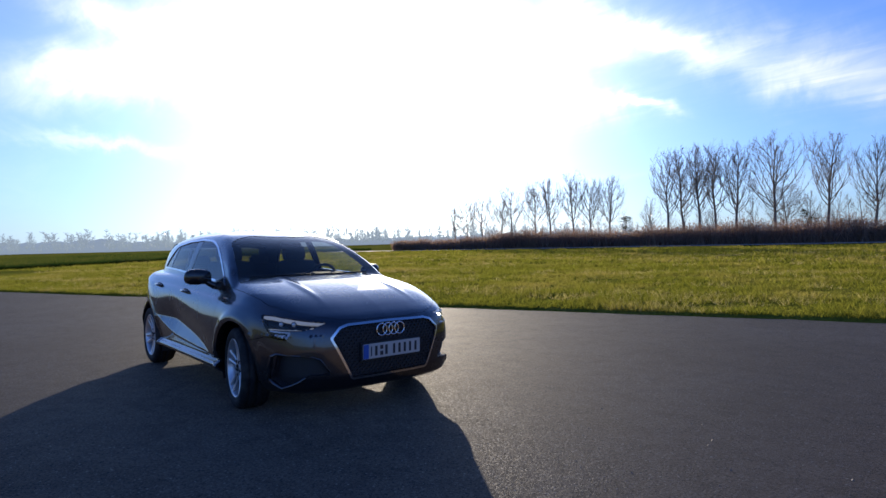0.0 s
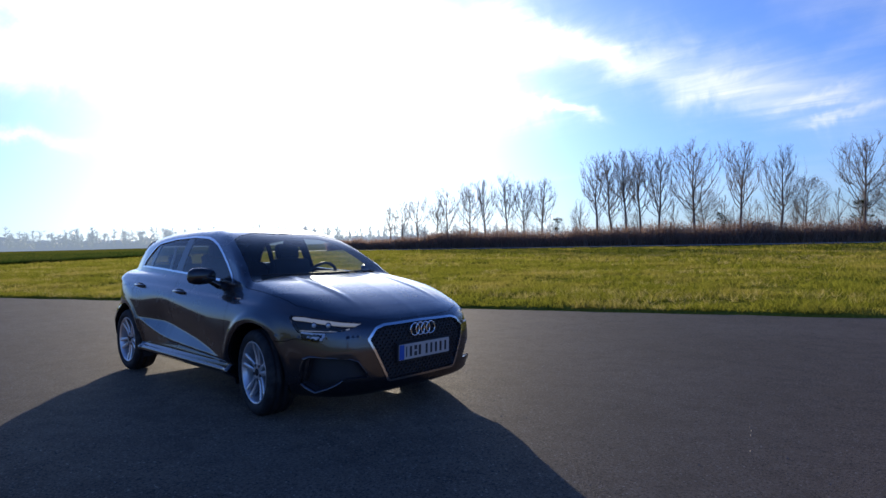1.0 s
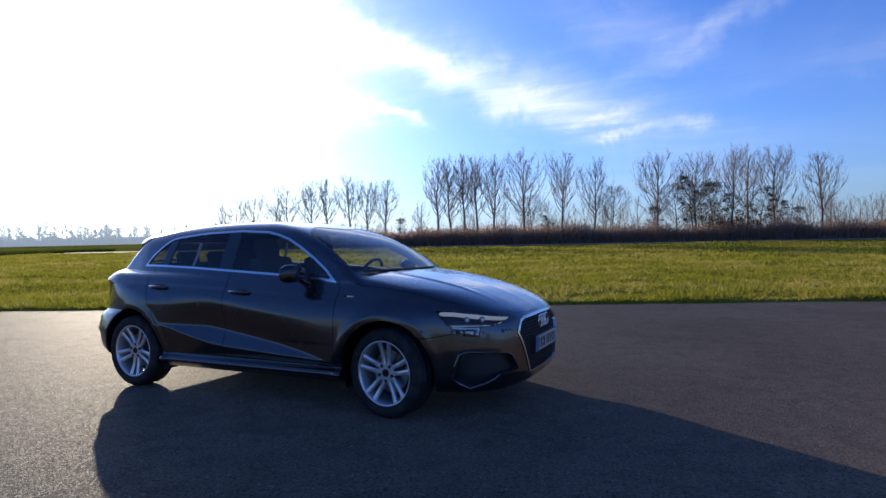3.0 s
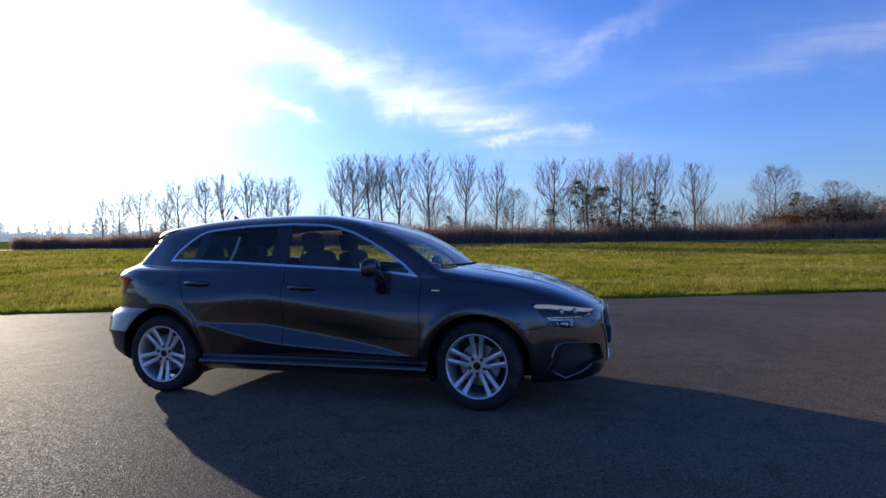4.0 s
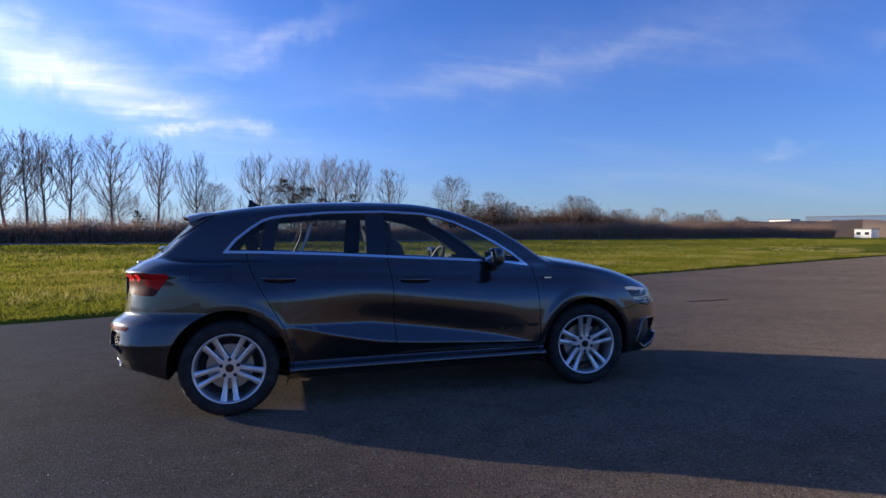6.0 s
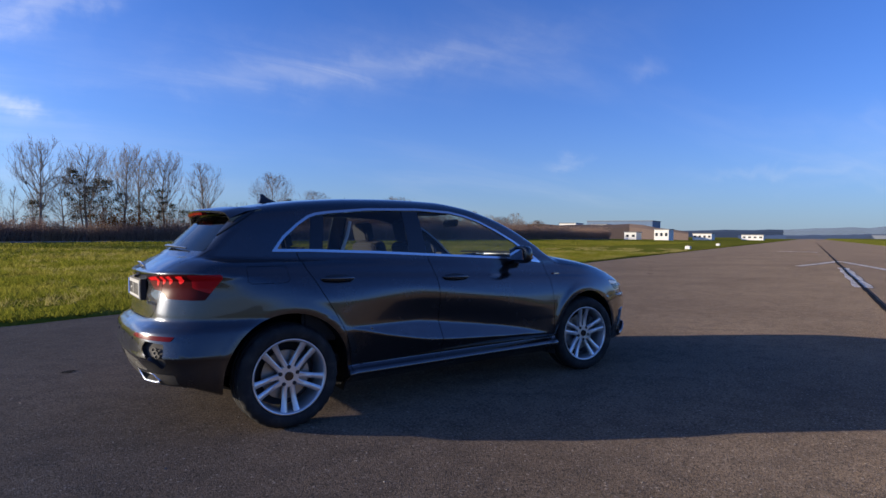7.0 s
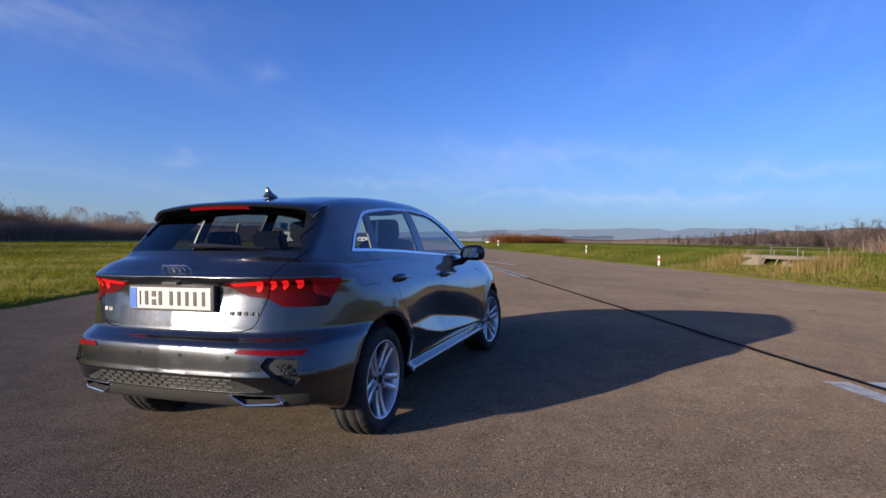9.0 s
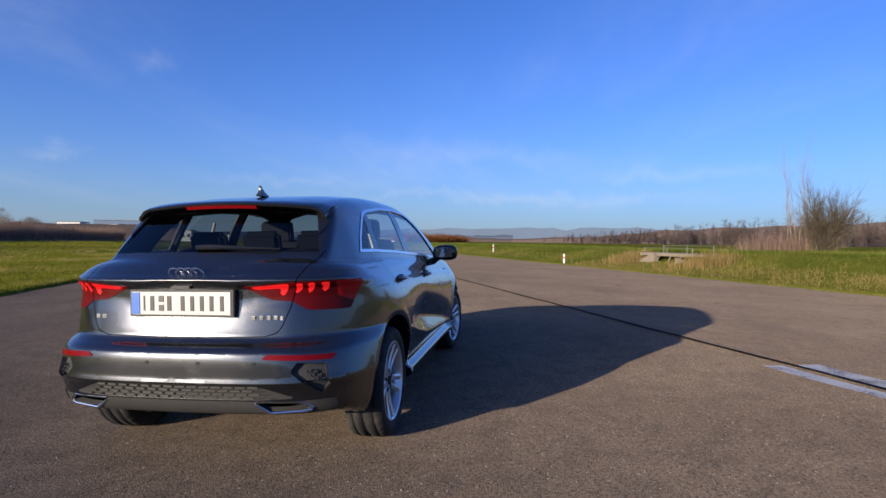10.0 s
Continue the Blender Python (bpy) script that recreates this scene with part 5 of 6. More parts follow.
bm_part("cabin_floor", add_box(blank(), (-.25, 0, .36), (2.6, 1.40, .05)), LINING, car, "black cabin floor", soft=.01)
for y in (-.60, .60):
    bm_part("seat_belt", tube(blank(), [(-.86, y, 1.04), (-.80, y * .97, 1.17), (-.77, y * .95, 1.27)], .012, 6), BELT, car, "pale seat belt")
bm_part("luggage_cover", add_box(blank(), (-1.48, 0, .96), (.62, 1.20, .02)), LINING, car, "black luggage cover", soft=.006)
for s in (-1, 1):
    bm_part("door_card", add_box(blank(), (-.20, s * .74, .72), (2.0, .05, .46)), LINING, car, "black inner door panel", soft=.02)

# ---- bare trees ----
class Wood:
    """Collects tapered round pieces of wood as one mesh."""

    def __init__(self, kid=(.42, .70)):
        self.v, self.f, self.kid = [], [], kid

    def piece(self, p, q, r0, r1, sides):
        d = (q - p).normalized()
        a = d.orthogonal().normalized()
        b = d.cross(a)
        k = len(self.v)
        for c, r in ((p, r0), (q, r1)):
            for i in range(sides):
                t = 2 * math.pi * i / sides
                self.v.append(c + (a * math.cos(t) + b * math.sin(t)) * r)
        for i in range(sides):
            j = (i + 1) % sides
            self.f.append((k + i, k + j, k + sides + j, k + sides + i))

    def limb(self, rnd, p, d, length, r, level, up, spread, last, bend=0.09, fine=.008):
        """A limb that bends, thins and forks."""
        n = 4 if level < 2 else 3
        sides = 7 if level == 0 else 5 if level == 1 else 3
        q, dirn, nodes = p, d.normalized(), []
        for i in range(n):
            dirn = (dirn + Vector((rnd.gauss(0, bend), rnd.gauss(0, bend), rnd.gauss(0, bend) * .5 + up * .10))).normalized()
            e = q + dirn * length / n
            self.piece(q, e, r * (1 - .78 * i / n), r * (1 - .78 * (i + 1) / n), sides)
            nodes.append((e, dirn, (i + 1) / n))
            q = e
        if level >= last:
            return
        kids = (0, 11, 8, 4)[min(3, level)]
        for _ in range(kids):
            e, dd, t = rnd.choice(nodes[0 if level > 1 else 0:])
            out = dd.orthogonal().normalized()
            out.rotate(Matrix.Rotation(rnd.uniform(0, 2 * math.pi), 3, dd))
            nd = (dd + out * spread * rnd.uniform(.35, .95) + Vector((0, 0, .12 * up))).normalized()
            self.limb(rnd, e, nd, length * rnd.uniform(*self.kid), max(fine, r * .42), level + 1, up, spread, last, bend, fine)


def tree_mesh(seed, height, width, clear, up, spread, last=3, limbs=15, trunk=None):
    """Trunk and crown of one bare tree, as two wood meshes. clear: the share of the trunk with no limbs."""
    rnd = random.Random(seed)
    stem, crown = Wood(), Wood()
    r = trunk or height * .0155
    p, d, n = Vector((0, 0, -.2)), Vector((0, 0, 1)), 12
    spots = []
    for i in range(n):
        d = (d + Vector((rnd.gauss(0, .05), rnd.gauss(0, .05), .12))).normalized()
        q = p + d * height * .93 / n
        stem.piece(p, q, r * (1 - .9 * i / n) * (1.35 if i == 0 else 1), r * (1 - .9 * (i + 1) / n), 8)
        spots.append((q, d, (i + 1) / n))
        p = q
    for i in range(limbs):
        t = clear + (1 - clear) * (i + rnd.random()) / limbs
        e, dd, _ = min(spots, key=lambda s: abs(s[2] - t))
        out = Matrix.Rotation(i * 2.4 + rnd.uniform(-.5, .5), 3, "Z") @ Vector((1, 0, 0))
        k = math.sin(math.pi * min(1, max(.12, (t - clear) / (1 - clear)) * .80 + .16))
        q = (t - clear) / (1 - clear)
        crown.limb(rnd, e, out * spread + Vector((0, 0, up * (.62 + .6 * q))), width * .80 * max(.24, k) * rnd.uniform(.75, 1.15), r * .30 * (1.15 - .6 * t), 1, up * .8, spread, last)
    # the crown keeps to a rounded outline
    mid, half, side = height * (.54 + .46 * clear), height * (.47 - .40 * clear), width * .60
    for i, p in enumerate(crown.v):
        q = Vector((p.x / side, p.y / side, (p.z - mid) / half))
        far = q.length
        if far > .75:
            s = (.75 + .30 * math.tanh((far - .75) / .45)) / far
            crown.v[i] = Vector((p.x * s, p.y * s, mid + (p.z - mid) * s))
    return stem, crown


def broom_mesh(seed, height, width, clear, limbs):
    """Trunk and crown of a bare poplar, whose long limbs rise steeply and fan out to a ragged rounded top."""
    rnd = random.Random(seed)
    stem, crown = Wood(), Wood((.22, .46))
    r, n = height * .0145, 12
    p, d, spots = Vector((0, 0, -.2)), Vector((0, 0, 1)), []
    for i in range(n):
        d = (d + Vector((rnd.gauss(0, .05), rnd.gauss(0, .05), .12))).normalized()
        q = p + d * height * .90 / n
        stem.piece(p, q, r * (1 - .9 * i / n) * (1.35 if i == 0 else 1), r * (1 - .9 * (i + 1) / n), 8)
        spots.append((q, d, (i + 1) / n))
        p = q
    for i in range(limbs):
        q = ((i + rnd.random()) / limbs) ** 1.15
        t = clear + (.95 - clear) * q
        e, _, _ = min(spots, key=lambda s: abs(s[2] - t))
        out = Matrix.Rotation(i * 2.4 + rnd.uniform(-.5, .5), 3, "Z") @ Vector((1, 0, 0))
        reach = (height * 1.0 - e.z) * rnd.uniform(.55, .92)
        lean = width / height * rnd.uniform(1.1, 2.3) * (1.1 - .5 * q)
        if rnd.random() < .25:
            reach, lean = reach * .5, lean * 1.8
        crown.limb(rnd, e, out * lean + Vector((0, 0, 1)), reach, r * .34 * (1.1 - .6 * t), 1, 1.1, .85, 3, .08, .0085)
    # the crown keeps to a ragged egg-shaped outline
    mid, half, side = height * .66, height * .37, width * .50
    for i, p in enumerate(crown.v):
        far = Vector((p.x / side, p.y / side, (p.z - mid) / half)).length
        if far > .80:
            s = (.80 + .34 * math.tanh((far - .80) / .55)) / far
            crown.v[i] = Vector((p.x * s, p.y * s, mid + (p.z - mid) * s))
    return stem, crown


def build_tree(name, seed, label, mat=None, broom=False, **kw):
    t = new(name)
    stem, crown = broom_mesh(seed, **kw) if broom else tree_mesh(seed, **kw)
    mesh_object("trunk", stem.v, stem.f, mat or BARK, t, smooth=True)
    mesh_object("crown", crown.v, crown.f, mat or BARK, t, smooth=True)
    return tagged(t, label, "tree", "trees along the meadow")


def ground_at(u, v):
    return ground_z(u, v)


POPLARS = [build_tree("poplar_tree", 10 + i, "tall bare winter poplar with steep branches behind the hedge", broom=True, height=12.0, width=w, clear=c, limbs=n) for i, (w, c, n) in enumerate(
    ((4.8, .22, 25), (5.8, .24, 27), (4.3, .28, 23), (6.2, .20, 27), (5.2, .28, 25)))]
ROUND = [build_tree("bare_tree", 30 + i, "bare round-crowned winter tree behind the hedge", height=9.0, width=w, clear=c, up=.75, spread=1.0, limbs=24) for i, (w, c) in enumerate(((5.2, .22), (4.6, .16), (5.6, .12)))]
SAPLING = [build_tree("young_tree", 40 + i, "thin bare young tree behind the hedge", height=5.5, width=2.0, clear=.15, up=1.2, spread=.7, last=2, limbs=12, trunk=.05) for i in range(3)]

tree_rng = random.Random(77)
NEARER = 0.873


def nearer(u, v, h):
    """Draws a place and height of the meadow's far side in towards the runway."""
    return u * NEARER, (v + 5) * NEARER - 5, h * NEARER + .12


def plant(kind, u, v, height, base, wide=1.0):
    u, v, height = nearer(u, v, height)
    s = 1.02 * height / base
    m = Matrix.Translation(uv_point(u, v, ground_at(u, v))) @ Matrix.Rotation(tree_rng.uniform(0, 6.28), 4, "Z") @ Matrix.Diagonal((s * wide, s * wide, s, 1))
    copy_thing(kind, m)


TALL = ((-34.5, 7.1), (-32.4, 7.8), (-29.5, 8.2), (-26.5, 7.2), (-24.3, 9.0), (-21.6, 9.6), (-18.8, 10.0), (-15.8, 10.4), (-13.1, 9.2), (-10.8, 9.7), (-3.2, 12.2), (-1.5, 12.5), (.3, 12.8), (2.2, 12.8), (4.2, 12.5),
        (8.5, 12.9), (13.8, 12.9), (18.3, 11.9), (26.5, 12.2), (31.7, 12.1), (36.2, 13.0), (39.2, 12.9), (42.7, 12.8), (48.2, 11.9))
for i, (u, h) in enumerate(TALL):
    plant(POPLARS[(i * 3 + i // 4) % 5], u, 74 + tree_rng.uniform(-1, 1.5), h, 12.0, tree_rng.uniform(.90, 1.1) * (1.12 if u < -9 else 1.0))
for i, (u, h) in enumerate(((62.0, 11.2), (66.8, 7.2), (74.4, 9.2), (77.8, 7.4), (100.7, 9.4), (82.3, 6.8), (94.2, 9.2), (34.0, 8.6), (29.6, 8.0), (21.4, 8.0), (103, 7.5), (115, 7), (128, 7.6), (140, 7), (158, 8), (9.8, 7.0))):
    plant(ROUND[i % 3], u, 75 + tree_rng.uniform(-1, 3), h, 9.0)
for i in range(26):
    plant(ROUND[i % 3], 64 + 120 * tree_rng.random() ** 1.2, 77 + tree_rng.uniform(-1, 5), tree_rng.uniform(4.5, 7.2), 9.0, 1.25)
for i in range(95):
    plant(SAPLING[i % 3], tree_rng.uniform(-8, 66), 75 + tree_rng.uniform(0, 6), tree_rng.uniform(3.5, 7.0), 5.5, 1.2)
for t in POPLARS + ROUND + SAPLING:
    t.matrix_basis = Matrix.Translation(uv_point(tree_rng.uniform(100, 190), 84 + tree_rng.uniform(0, 12), -.1)) @ Matrix.Scale(.62, 4)


# ---- hedge, scrub and woods ----
def scrub(name, count, place, mat, label, category="hedge", lean=.35, wide=.018, leaf=0.0):
    """A thicket of thin stems, with small leaves if leaf is above 0."""
    rnd = random.Random(len(label) * 7 + count)
    verts, faces = [], []
    for _ in range(count):
        u, v, h = place(rnd)
        if category in ("hedge", "shrub", "thicket"):
            u, v, h = nearer(u, v, h)
        b = uv_point(u, v, ground_at(u, v) - .05)
        t = b + Vector((rnd.gauss(0, lean) * h * .6, rnd.gauss(0, lean) * h * .6, h * rnd.uniform(.65, 1.0)))
        w = wide * rnd.uniform(.6, 1.4)
        side = Vector((rnd.gauss(0, 1), rnd.gauss(0, 1), 0)).normalized() * w
        k = len(verts)
        mid = (b + t) / 2 + Vector((rnd.gauss(0, .05), rnd.gauss(0, .05), 0)) * h
        verts += [b - side, b + side, mid + side * .7, mid - side * .7, t]
        faces += [(k, k + 1, k + 2, k + 3), (k + 3, k + 2, k + 4)]
        for _ in range(3):
            s = rnd.uniform(.35, .95)
            p = b.lerp(t, s)
            e = p + Vector((rnd.gauss(0, .5), rnd.gauss(0, .5), rnd.uniform(.1, .6))) * h * .28
            k = len(verts)
            verts += [p - side * .6, p + side * .6, e]
            faces.append((k, k + 1, k + 2))
            if leaf:
                for _ in range(2):
                    c = p.lerp(e, rnd.random())
                    a, d = Vector((rnd.gauss(0, 1), rnd.gauss(0, 1), rnd.gauss(0, 1))).normalized() * leaf, Vector((rnd.gauss(0, 1), rnd.gauss(0, 1), rnd.gauss(0, 1))).normalized() * leaf * .7
                    k = len(verts)
                    verts += [c - a, c + d, c + a, c - d]
                    faces.append((k, k + 1, k + 2, k + 3))
    return tagged(mesh_object(name, verts, faces, mat), label, category, kind="stuff")


def mound(name, u0, u1, v, deep, top, mat, label, step=1.2, category="hedge"):
    """The dense, lumpy heart of a hedge."""
    us = [u0 + step * i for i in range(int((u1 - u0) / step) + 1)]
    prof = ((-.5, 0), (-.46, .45), (-.30, .82), (0, 1.0), (.30, .82), (.5, 0))
    verts = []
    for u in us:
        h = top(u) * (1 + .22 * noise.noise((u * .35, 1, 1)) + .12 * noise.noise((u * 1.3, 4, 1)))
        for s, q in prof:
            pu, pv, ph = nearer(u, v + s * deep + .4 * noise.noise((u * .5, s * 3, 8)), h * q * (1 + .12 * noise.noise((u * 1.1, s * 5, 2))))
            verts.append(uv_point(pu, pv, ground_at(pu, pv) + ph - .12))
    k = len(prof)
    faces = [(i * k + j, (i + 1) * k + j, (i + 1) * k + j + 1, i * k + j + 1) for i in range(len(us) - 1) for j in range(k - 1)]
    return tagged(mesh_object(name, verts, faces, mat, smooth=True), label, category, kind="stuff")


def hedge_h(u):
    return 2.5 + .6 * noise.noise((u * .05, 0, 0)) + .9 * noise.noise((u * .30, 2, 0)) + (.5 if u > 75 else 0) + min(1.2, max(0, (u - 75) * .03)) - max(0, min(1.2, (-20 - u) * .09))


TRACK = plain("pale_gravel_track", (0.34, 0.31, 0.28), .9, vary=.25, scale=.8, spec=0.1)
track_verts = [uv_point(-45 + 5 * i, v + .3 * math.sin(i * .4), .16) for i in range(50) for v in (55.0, 59.2)]
tagged(mesh_object("farm_track", track_verts, [(2 * i, 2 * i + 2, 2 * i + 3, 2 * i + 1) for i in range(49)], TRACK), "pale gravel track along the foot of the hedge", "track", kind="structure")
HEDGE = make_leafy("dark_bare_hedge", (0.13, 0.092, 0.075), (0.28, 0.20, 0.155), (0.24, 0.15, 0.11), trans=0.4)
mound("hedge", -42, 236, 70.8, 3.2, lambda u: hedge_h(u) * .55, HEDGE, "long dark brown bare hedge along the meadow")
scrub("hedge_stems", 42000, lambda r: (lambda u: (u, 70.6 + r.uniform(-2.0, 2.0), hedge_h(u) * r.uniform(.60, 1.25)))(-42 + 278 * r.random() ** 1.35), SCRUB, "bare brown stems of the long hedge", wide=.03, leaf=.07)
scrub("rusty_shrubs", 3200, lambda r: (r.choice((36, 62, 88, 99, 103, 118)) + r.gauss(0, 2.4), 72.5 + r.uniform(-1, 3), r.uniform(2.2, 5.2)), RUST, "rust-red shrubs behind the hedge", "shrub", leaf=.10)

BROWN = make_leafy("brown_thicket", (0.10, 0.058, 0.038), (0.22, 0.135, 0.085), (0.19, 0.10, 0.055), trans=0.3)
THICKET = curve(54, 2.2, 59, 3.0, 66.7, 6.6, 70, 6.4, 73, 7.6, 76, 8.0, 80, 6.0, 84, 6.2, 92, 6.0, 97, 7.0, 101, 8.6, 105, 6.6, 110, 5.6, 117, 6.4, 125, 4.6, 133, 3.7, 142, 4.3, 150, 4.6, 162, 4.0, 174, 5.2, 190, 4.4, 215, 4.2)


def thicket_top(u):
    return float(THICKET(u)) * (1 + .18 * noise.noise((u * .55, 7, 7)))


mound("thicket", 56, 215, 79, 5, lambda u: thicket_top(u) * .55, BROWN, "brown winter thicket behind the hedge", .7, "thicket")
scrub("thicket_stems", 22000, lambda r: (lambda u: (u, 77 + r.uniform(-1.5, 4), thicket_top(u) * r.uniform(.55, 1.16)))(54 + 161 * (r.random() + .35 * r.random()) / 1.35), BROWN, "brown leafy stems of the thicket", "thicket", wide=.022, leaf=.10)


def ivy_tree(seed, mat):
    """A small tree whose limbs carry ragged dark clumps of leaves."""
    t = new("leafy_tree")
    stem, crown = tree_mesh(seed, height=8.0, width=3.6, clear=.18, up=.7, spread=1.1, last=2, limbs=20)
    mesh_object("trunk", stem.v, stem.f, BARK, t, smooth=True)
    mesh_object("crown", crown.v, crown.f, BARK, t, smooth=True)
    rnd = random.Random(seed)
    verts, faces = [], []
    tips = [Vector(p) for p in crown.v if p.z > 2.0]
    for _ in range(58):
        c, k = rnd.choice(tips), rnd.uniform(.16, .42)
        for _ in range(34):
            p = c + Vector((rnd.gauss(0, k), rnd.gauss(0, k), rnd.gauss(0, k * .55)))
            a, d = (Vector((rnd.gauss(0, 1), rnd.gauss(0, 1), rnd.gauss(0, 1))).normalized() * w for w in (.085, .06))
            i = len(verts)
            verts += [p - a, p + d, p + a, p - d]
            faces.append((i, i + 1, i + 2, i + 3))
    mesh_object("foliage", verts, faces, mat, t)["kind"] = "stuff"
    return tagged(t, "small dark ivy-clad tree among the poplars", "tree", "trees along the meadow")


IVY = make_leafy("dark_ivy_leaves", (0.030, 0.032, 0.018), (0.080, 0.074, 0.038), (0.110, 0.070, 0.038), trans=0.3)
ivies = [ivy_tree(61, IVY), ivy_tree(62, IVY), ivy_tree(63, IVY)]
for i, (u, h) in enumerate(((31.4, 9.2), (34.2, 8.4), (40.2, 7.4), (43.0, 5.4), (26.4, 5.0), (67.0, 7.4), (12.0, 4.0), (-8.7, 4.0))):
    plant(ivies[i % 3], u, 74.5 + tree_rng.uniform(-.5, 2), h, 8.0)
for i, (u, t) in enumerate(((37.2, 6.9), (45.6, 4.8), (71.0, 6.6))):
    ivies[i].matrix_basis = Matrix.Translation(uv_point(u * NEARER, 65, ground_at(u, 65))) @ Matrix.Scale(t / 8.0 * NEARER, 4)


def far_trees(name, count, place, mat, label, twig=.10):
    """A far wood of many simple bare trees in one mesh."""
    rnd = random.Random(count)
    w = Wood()
    for _ in range(count):
        u, v, z, h = place(rnd)
        b = uv_point(u, v, z)
        t = b + Vector((0, 0, h))
        w.piece(b, t, h * .008, h * .003, 3)
        for _ in range(26):
            s = rnd.uniform(.22, 1)
            p = b.lerp(t, s)
            e = p + Vector((rnd.gauss(0, 1), rnd.gauss(0, 1), rnd.uniform(.5, 1.6))) * h * .16 * (1.25 - .7 * s)
            w.piece(p, e, twig * .6, twig * .2, 3)
            for _ in range(2):
                q = p.lerp(e, rnd.uniform(.3, 1))
                w.piece(q, q + Vector((rnd.gauss(0, 1), rnd.gauss(0, 1), rnd.uniform(.2, 1.2))) * h * .07, twig * .4, twig * .15, 3)
    return tagged(mesh_object(name, w.v, w.f, mat), label, "woods", kind="stuff")


# brown wood with a trace of bluish haze put into the colour
FARWOOD = make_bark("far_wood_haze_tint", (0.066, 0.050, 0.048), (0.118, 0.088, 0.078))
# haze over these far woods is put in as a weak glow
FARHAZE_GLOW = make_glow("far_wood_haze_glow", (0.30, 0.36, 0.42), 0.55)
ENDHAZE_GLOW = make_glow("end_wood_haze_glow", (0.07, 0.085, 0.12), 0.55)
# the blue of distant haze is mixed into the hills' own colour
HILL = plain("haze_blue_far_hills", (0.10, 0.135, 0.20), 1.0, vary=.1, scale=.01, spec=0.0)


def woods_mass(name, path, mat, label, step=8.0, kind="stuff", rough=0.0):
    """The closed, uneven mass of a far wood along (u, v, base, height) points."""
    verts, k = [], 4
    for i in range(len(path) - 1):
        a, b = path[i], path[i + 1]
        n = max(2, int(math.hypot(b[0] - a[0], b[1] - a[1]) / step))
        for j in range(n + (i == len(path) - 2)):
            u, v, z, h = (a[m] + (b[m] - a[m]) * j / n for m in range(4))
            h *= 1 + rough * noise.noise((u * .22, v * .22, 9)) + .20 * noise.noise((u * .03, v * .03, 5)) + .14 * noise.noise((u * .13, v * .13, 6)) + .10 * noise.noise((u * .5, v * .5, 7))
            away_dir = Vector((u, v, 0)).normalized()
            for f, q in ((0, 0), (.02, .75), (.06, 1.0), (.2, 0)):
                verts.append(uv_point(u + away_dir.x * f * 60, v + away_dir.y * f * 60, z + h * q - (.5 if q == 0 else 0)))
    rows = len(verts) // k
    faces = [(i * k + j, (i + 1) * k + j, (i + 1) * k + j + 1, i * k + j + 1) for i in range(rows - 1) for j in range(k - 1)]
    return tagged(mesh_object(name, verts, faces, mat), label, "woods", kind=kind)


woods_mass("backdrop_woods", ((-330, 40, 0, 5), (-290, 110, 0, 6), (-255, 150, 0, 5), (-240, 170, 0, 4.5), (-205, 235, 0, 4), (-150, 290, 0, 4), (-60, 330, 0, 4), (60, 330, 0, 5)), FARHAZE_GLOW, "far wood beyond the fields, glowing pale to imitate haze", step=3.0, kind="structure", rough=.45)
far_trees("far_wood_trees", 480, lambda r: (lambda t: (-305 + 260 * t + r.gauss(0, 8), 55 + 262 * t + r.gauss(0, 8), 0, r.uniform(3.5, 8.5)))(r.random()), FARHAZE_GLOW, "far bare trees beyond the fields, glowing pale to imitate haze", twig=.2)
far_trees("far_poplars", 34, lambda r: (lambda t: (-215 + 190 * t + r.gauss(0, 3), 215 + 105 * t + r.gauss(0, 5), 0, r.uniform(9, 15)))(r.random()), FARHAZE_GLOW, "far tall bare poplars, glowing pale to imitate haze")
woods_mass("hill_woods", ((420, -80, 0, 3), (400, -150, 0, 3.5), (350, -200, 0, 6.5), (310, -245, 0, 11), (280, -275, 0, 13.5), (240, -310, 0, 13.5), (180, -340, 0, 10), (60, -380, 0, 12)), FARWOOD, "far bare woods on a low rise")
far_trees("hill_wood_trees", 620, lambda r: (lambda t: (370 - 230 * t + r.gauss(0, 9), -180 - 165 * t + r.gauss(0, 9), 1, r.uniform(6, 17) * (.30 + .70 * min(1, t * 1.8))))(r.random()), FARWOOD, "far bare trees on a low rise")
scrub("runway_end_scrub", 2600, lambda r: (lambda t: (150 + 60 * t + r.gauss(0, 3), -25 - 34 * t + r.gauss(0, 2), r.uniform(1.2, 3.4)))(r.random()), RUST, "rusty scrub beside the runway", "scrub", wide=.05, leaf=.12)
woods_mass("runway_end_woods", ((650, 60, 0, 3), (720, 20, 0, 4), (800, -60, 0, 6), (760, -160, 0, 8), (640, -240, 0, 9)), ENDHAZE_GLOW, "far wood at the end of the runway with a dim haze glow")
woods_mass("village_woods", ((215, 34, 0, 3), (235, 60, 0, 6), (230, 80, 0, 7), (215, 110, 0, 6)), FARWOOD, "bare trees behind the white buildings")
woods_mass("backdrop_hills", ((2600, 700, 0, 28), (2900, 100, 0, 36), (2800, -500, 0, 60), (2500, -1000, 0, 70), (2000, -1700, 0, 60), (1200, -2300, 0, 50)), HILL, "low hills in the distance, coloured blue to imitate haze", step=60, kind="structure")

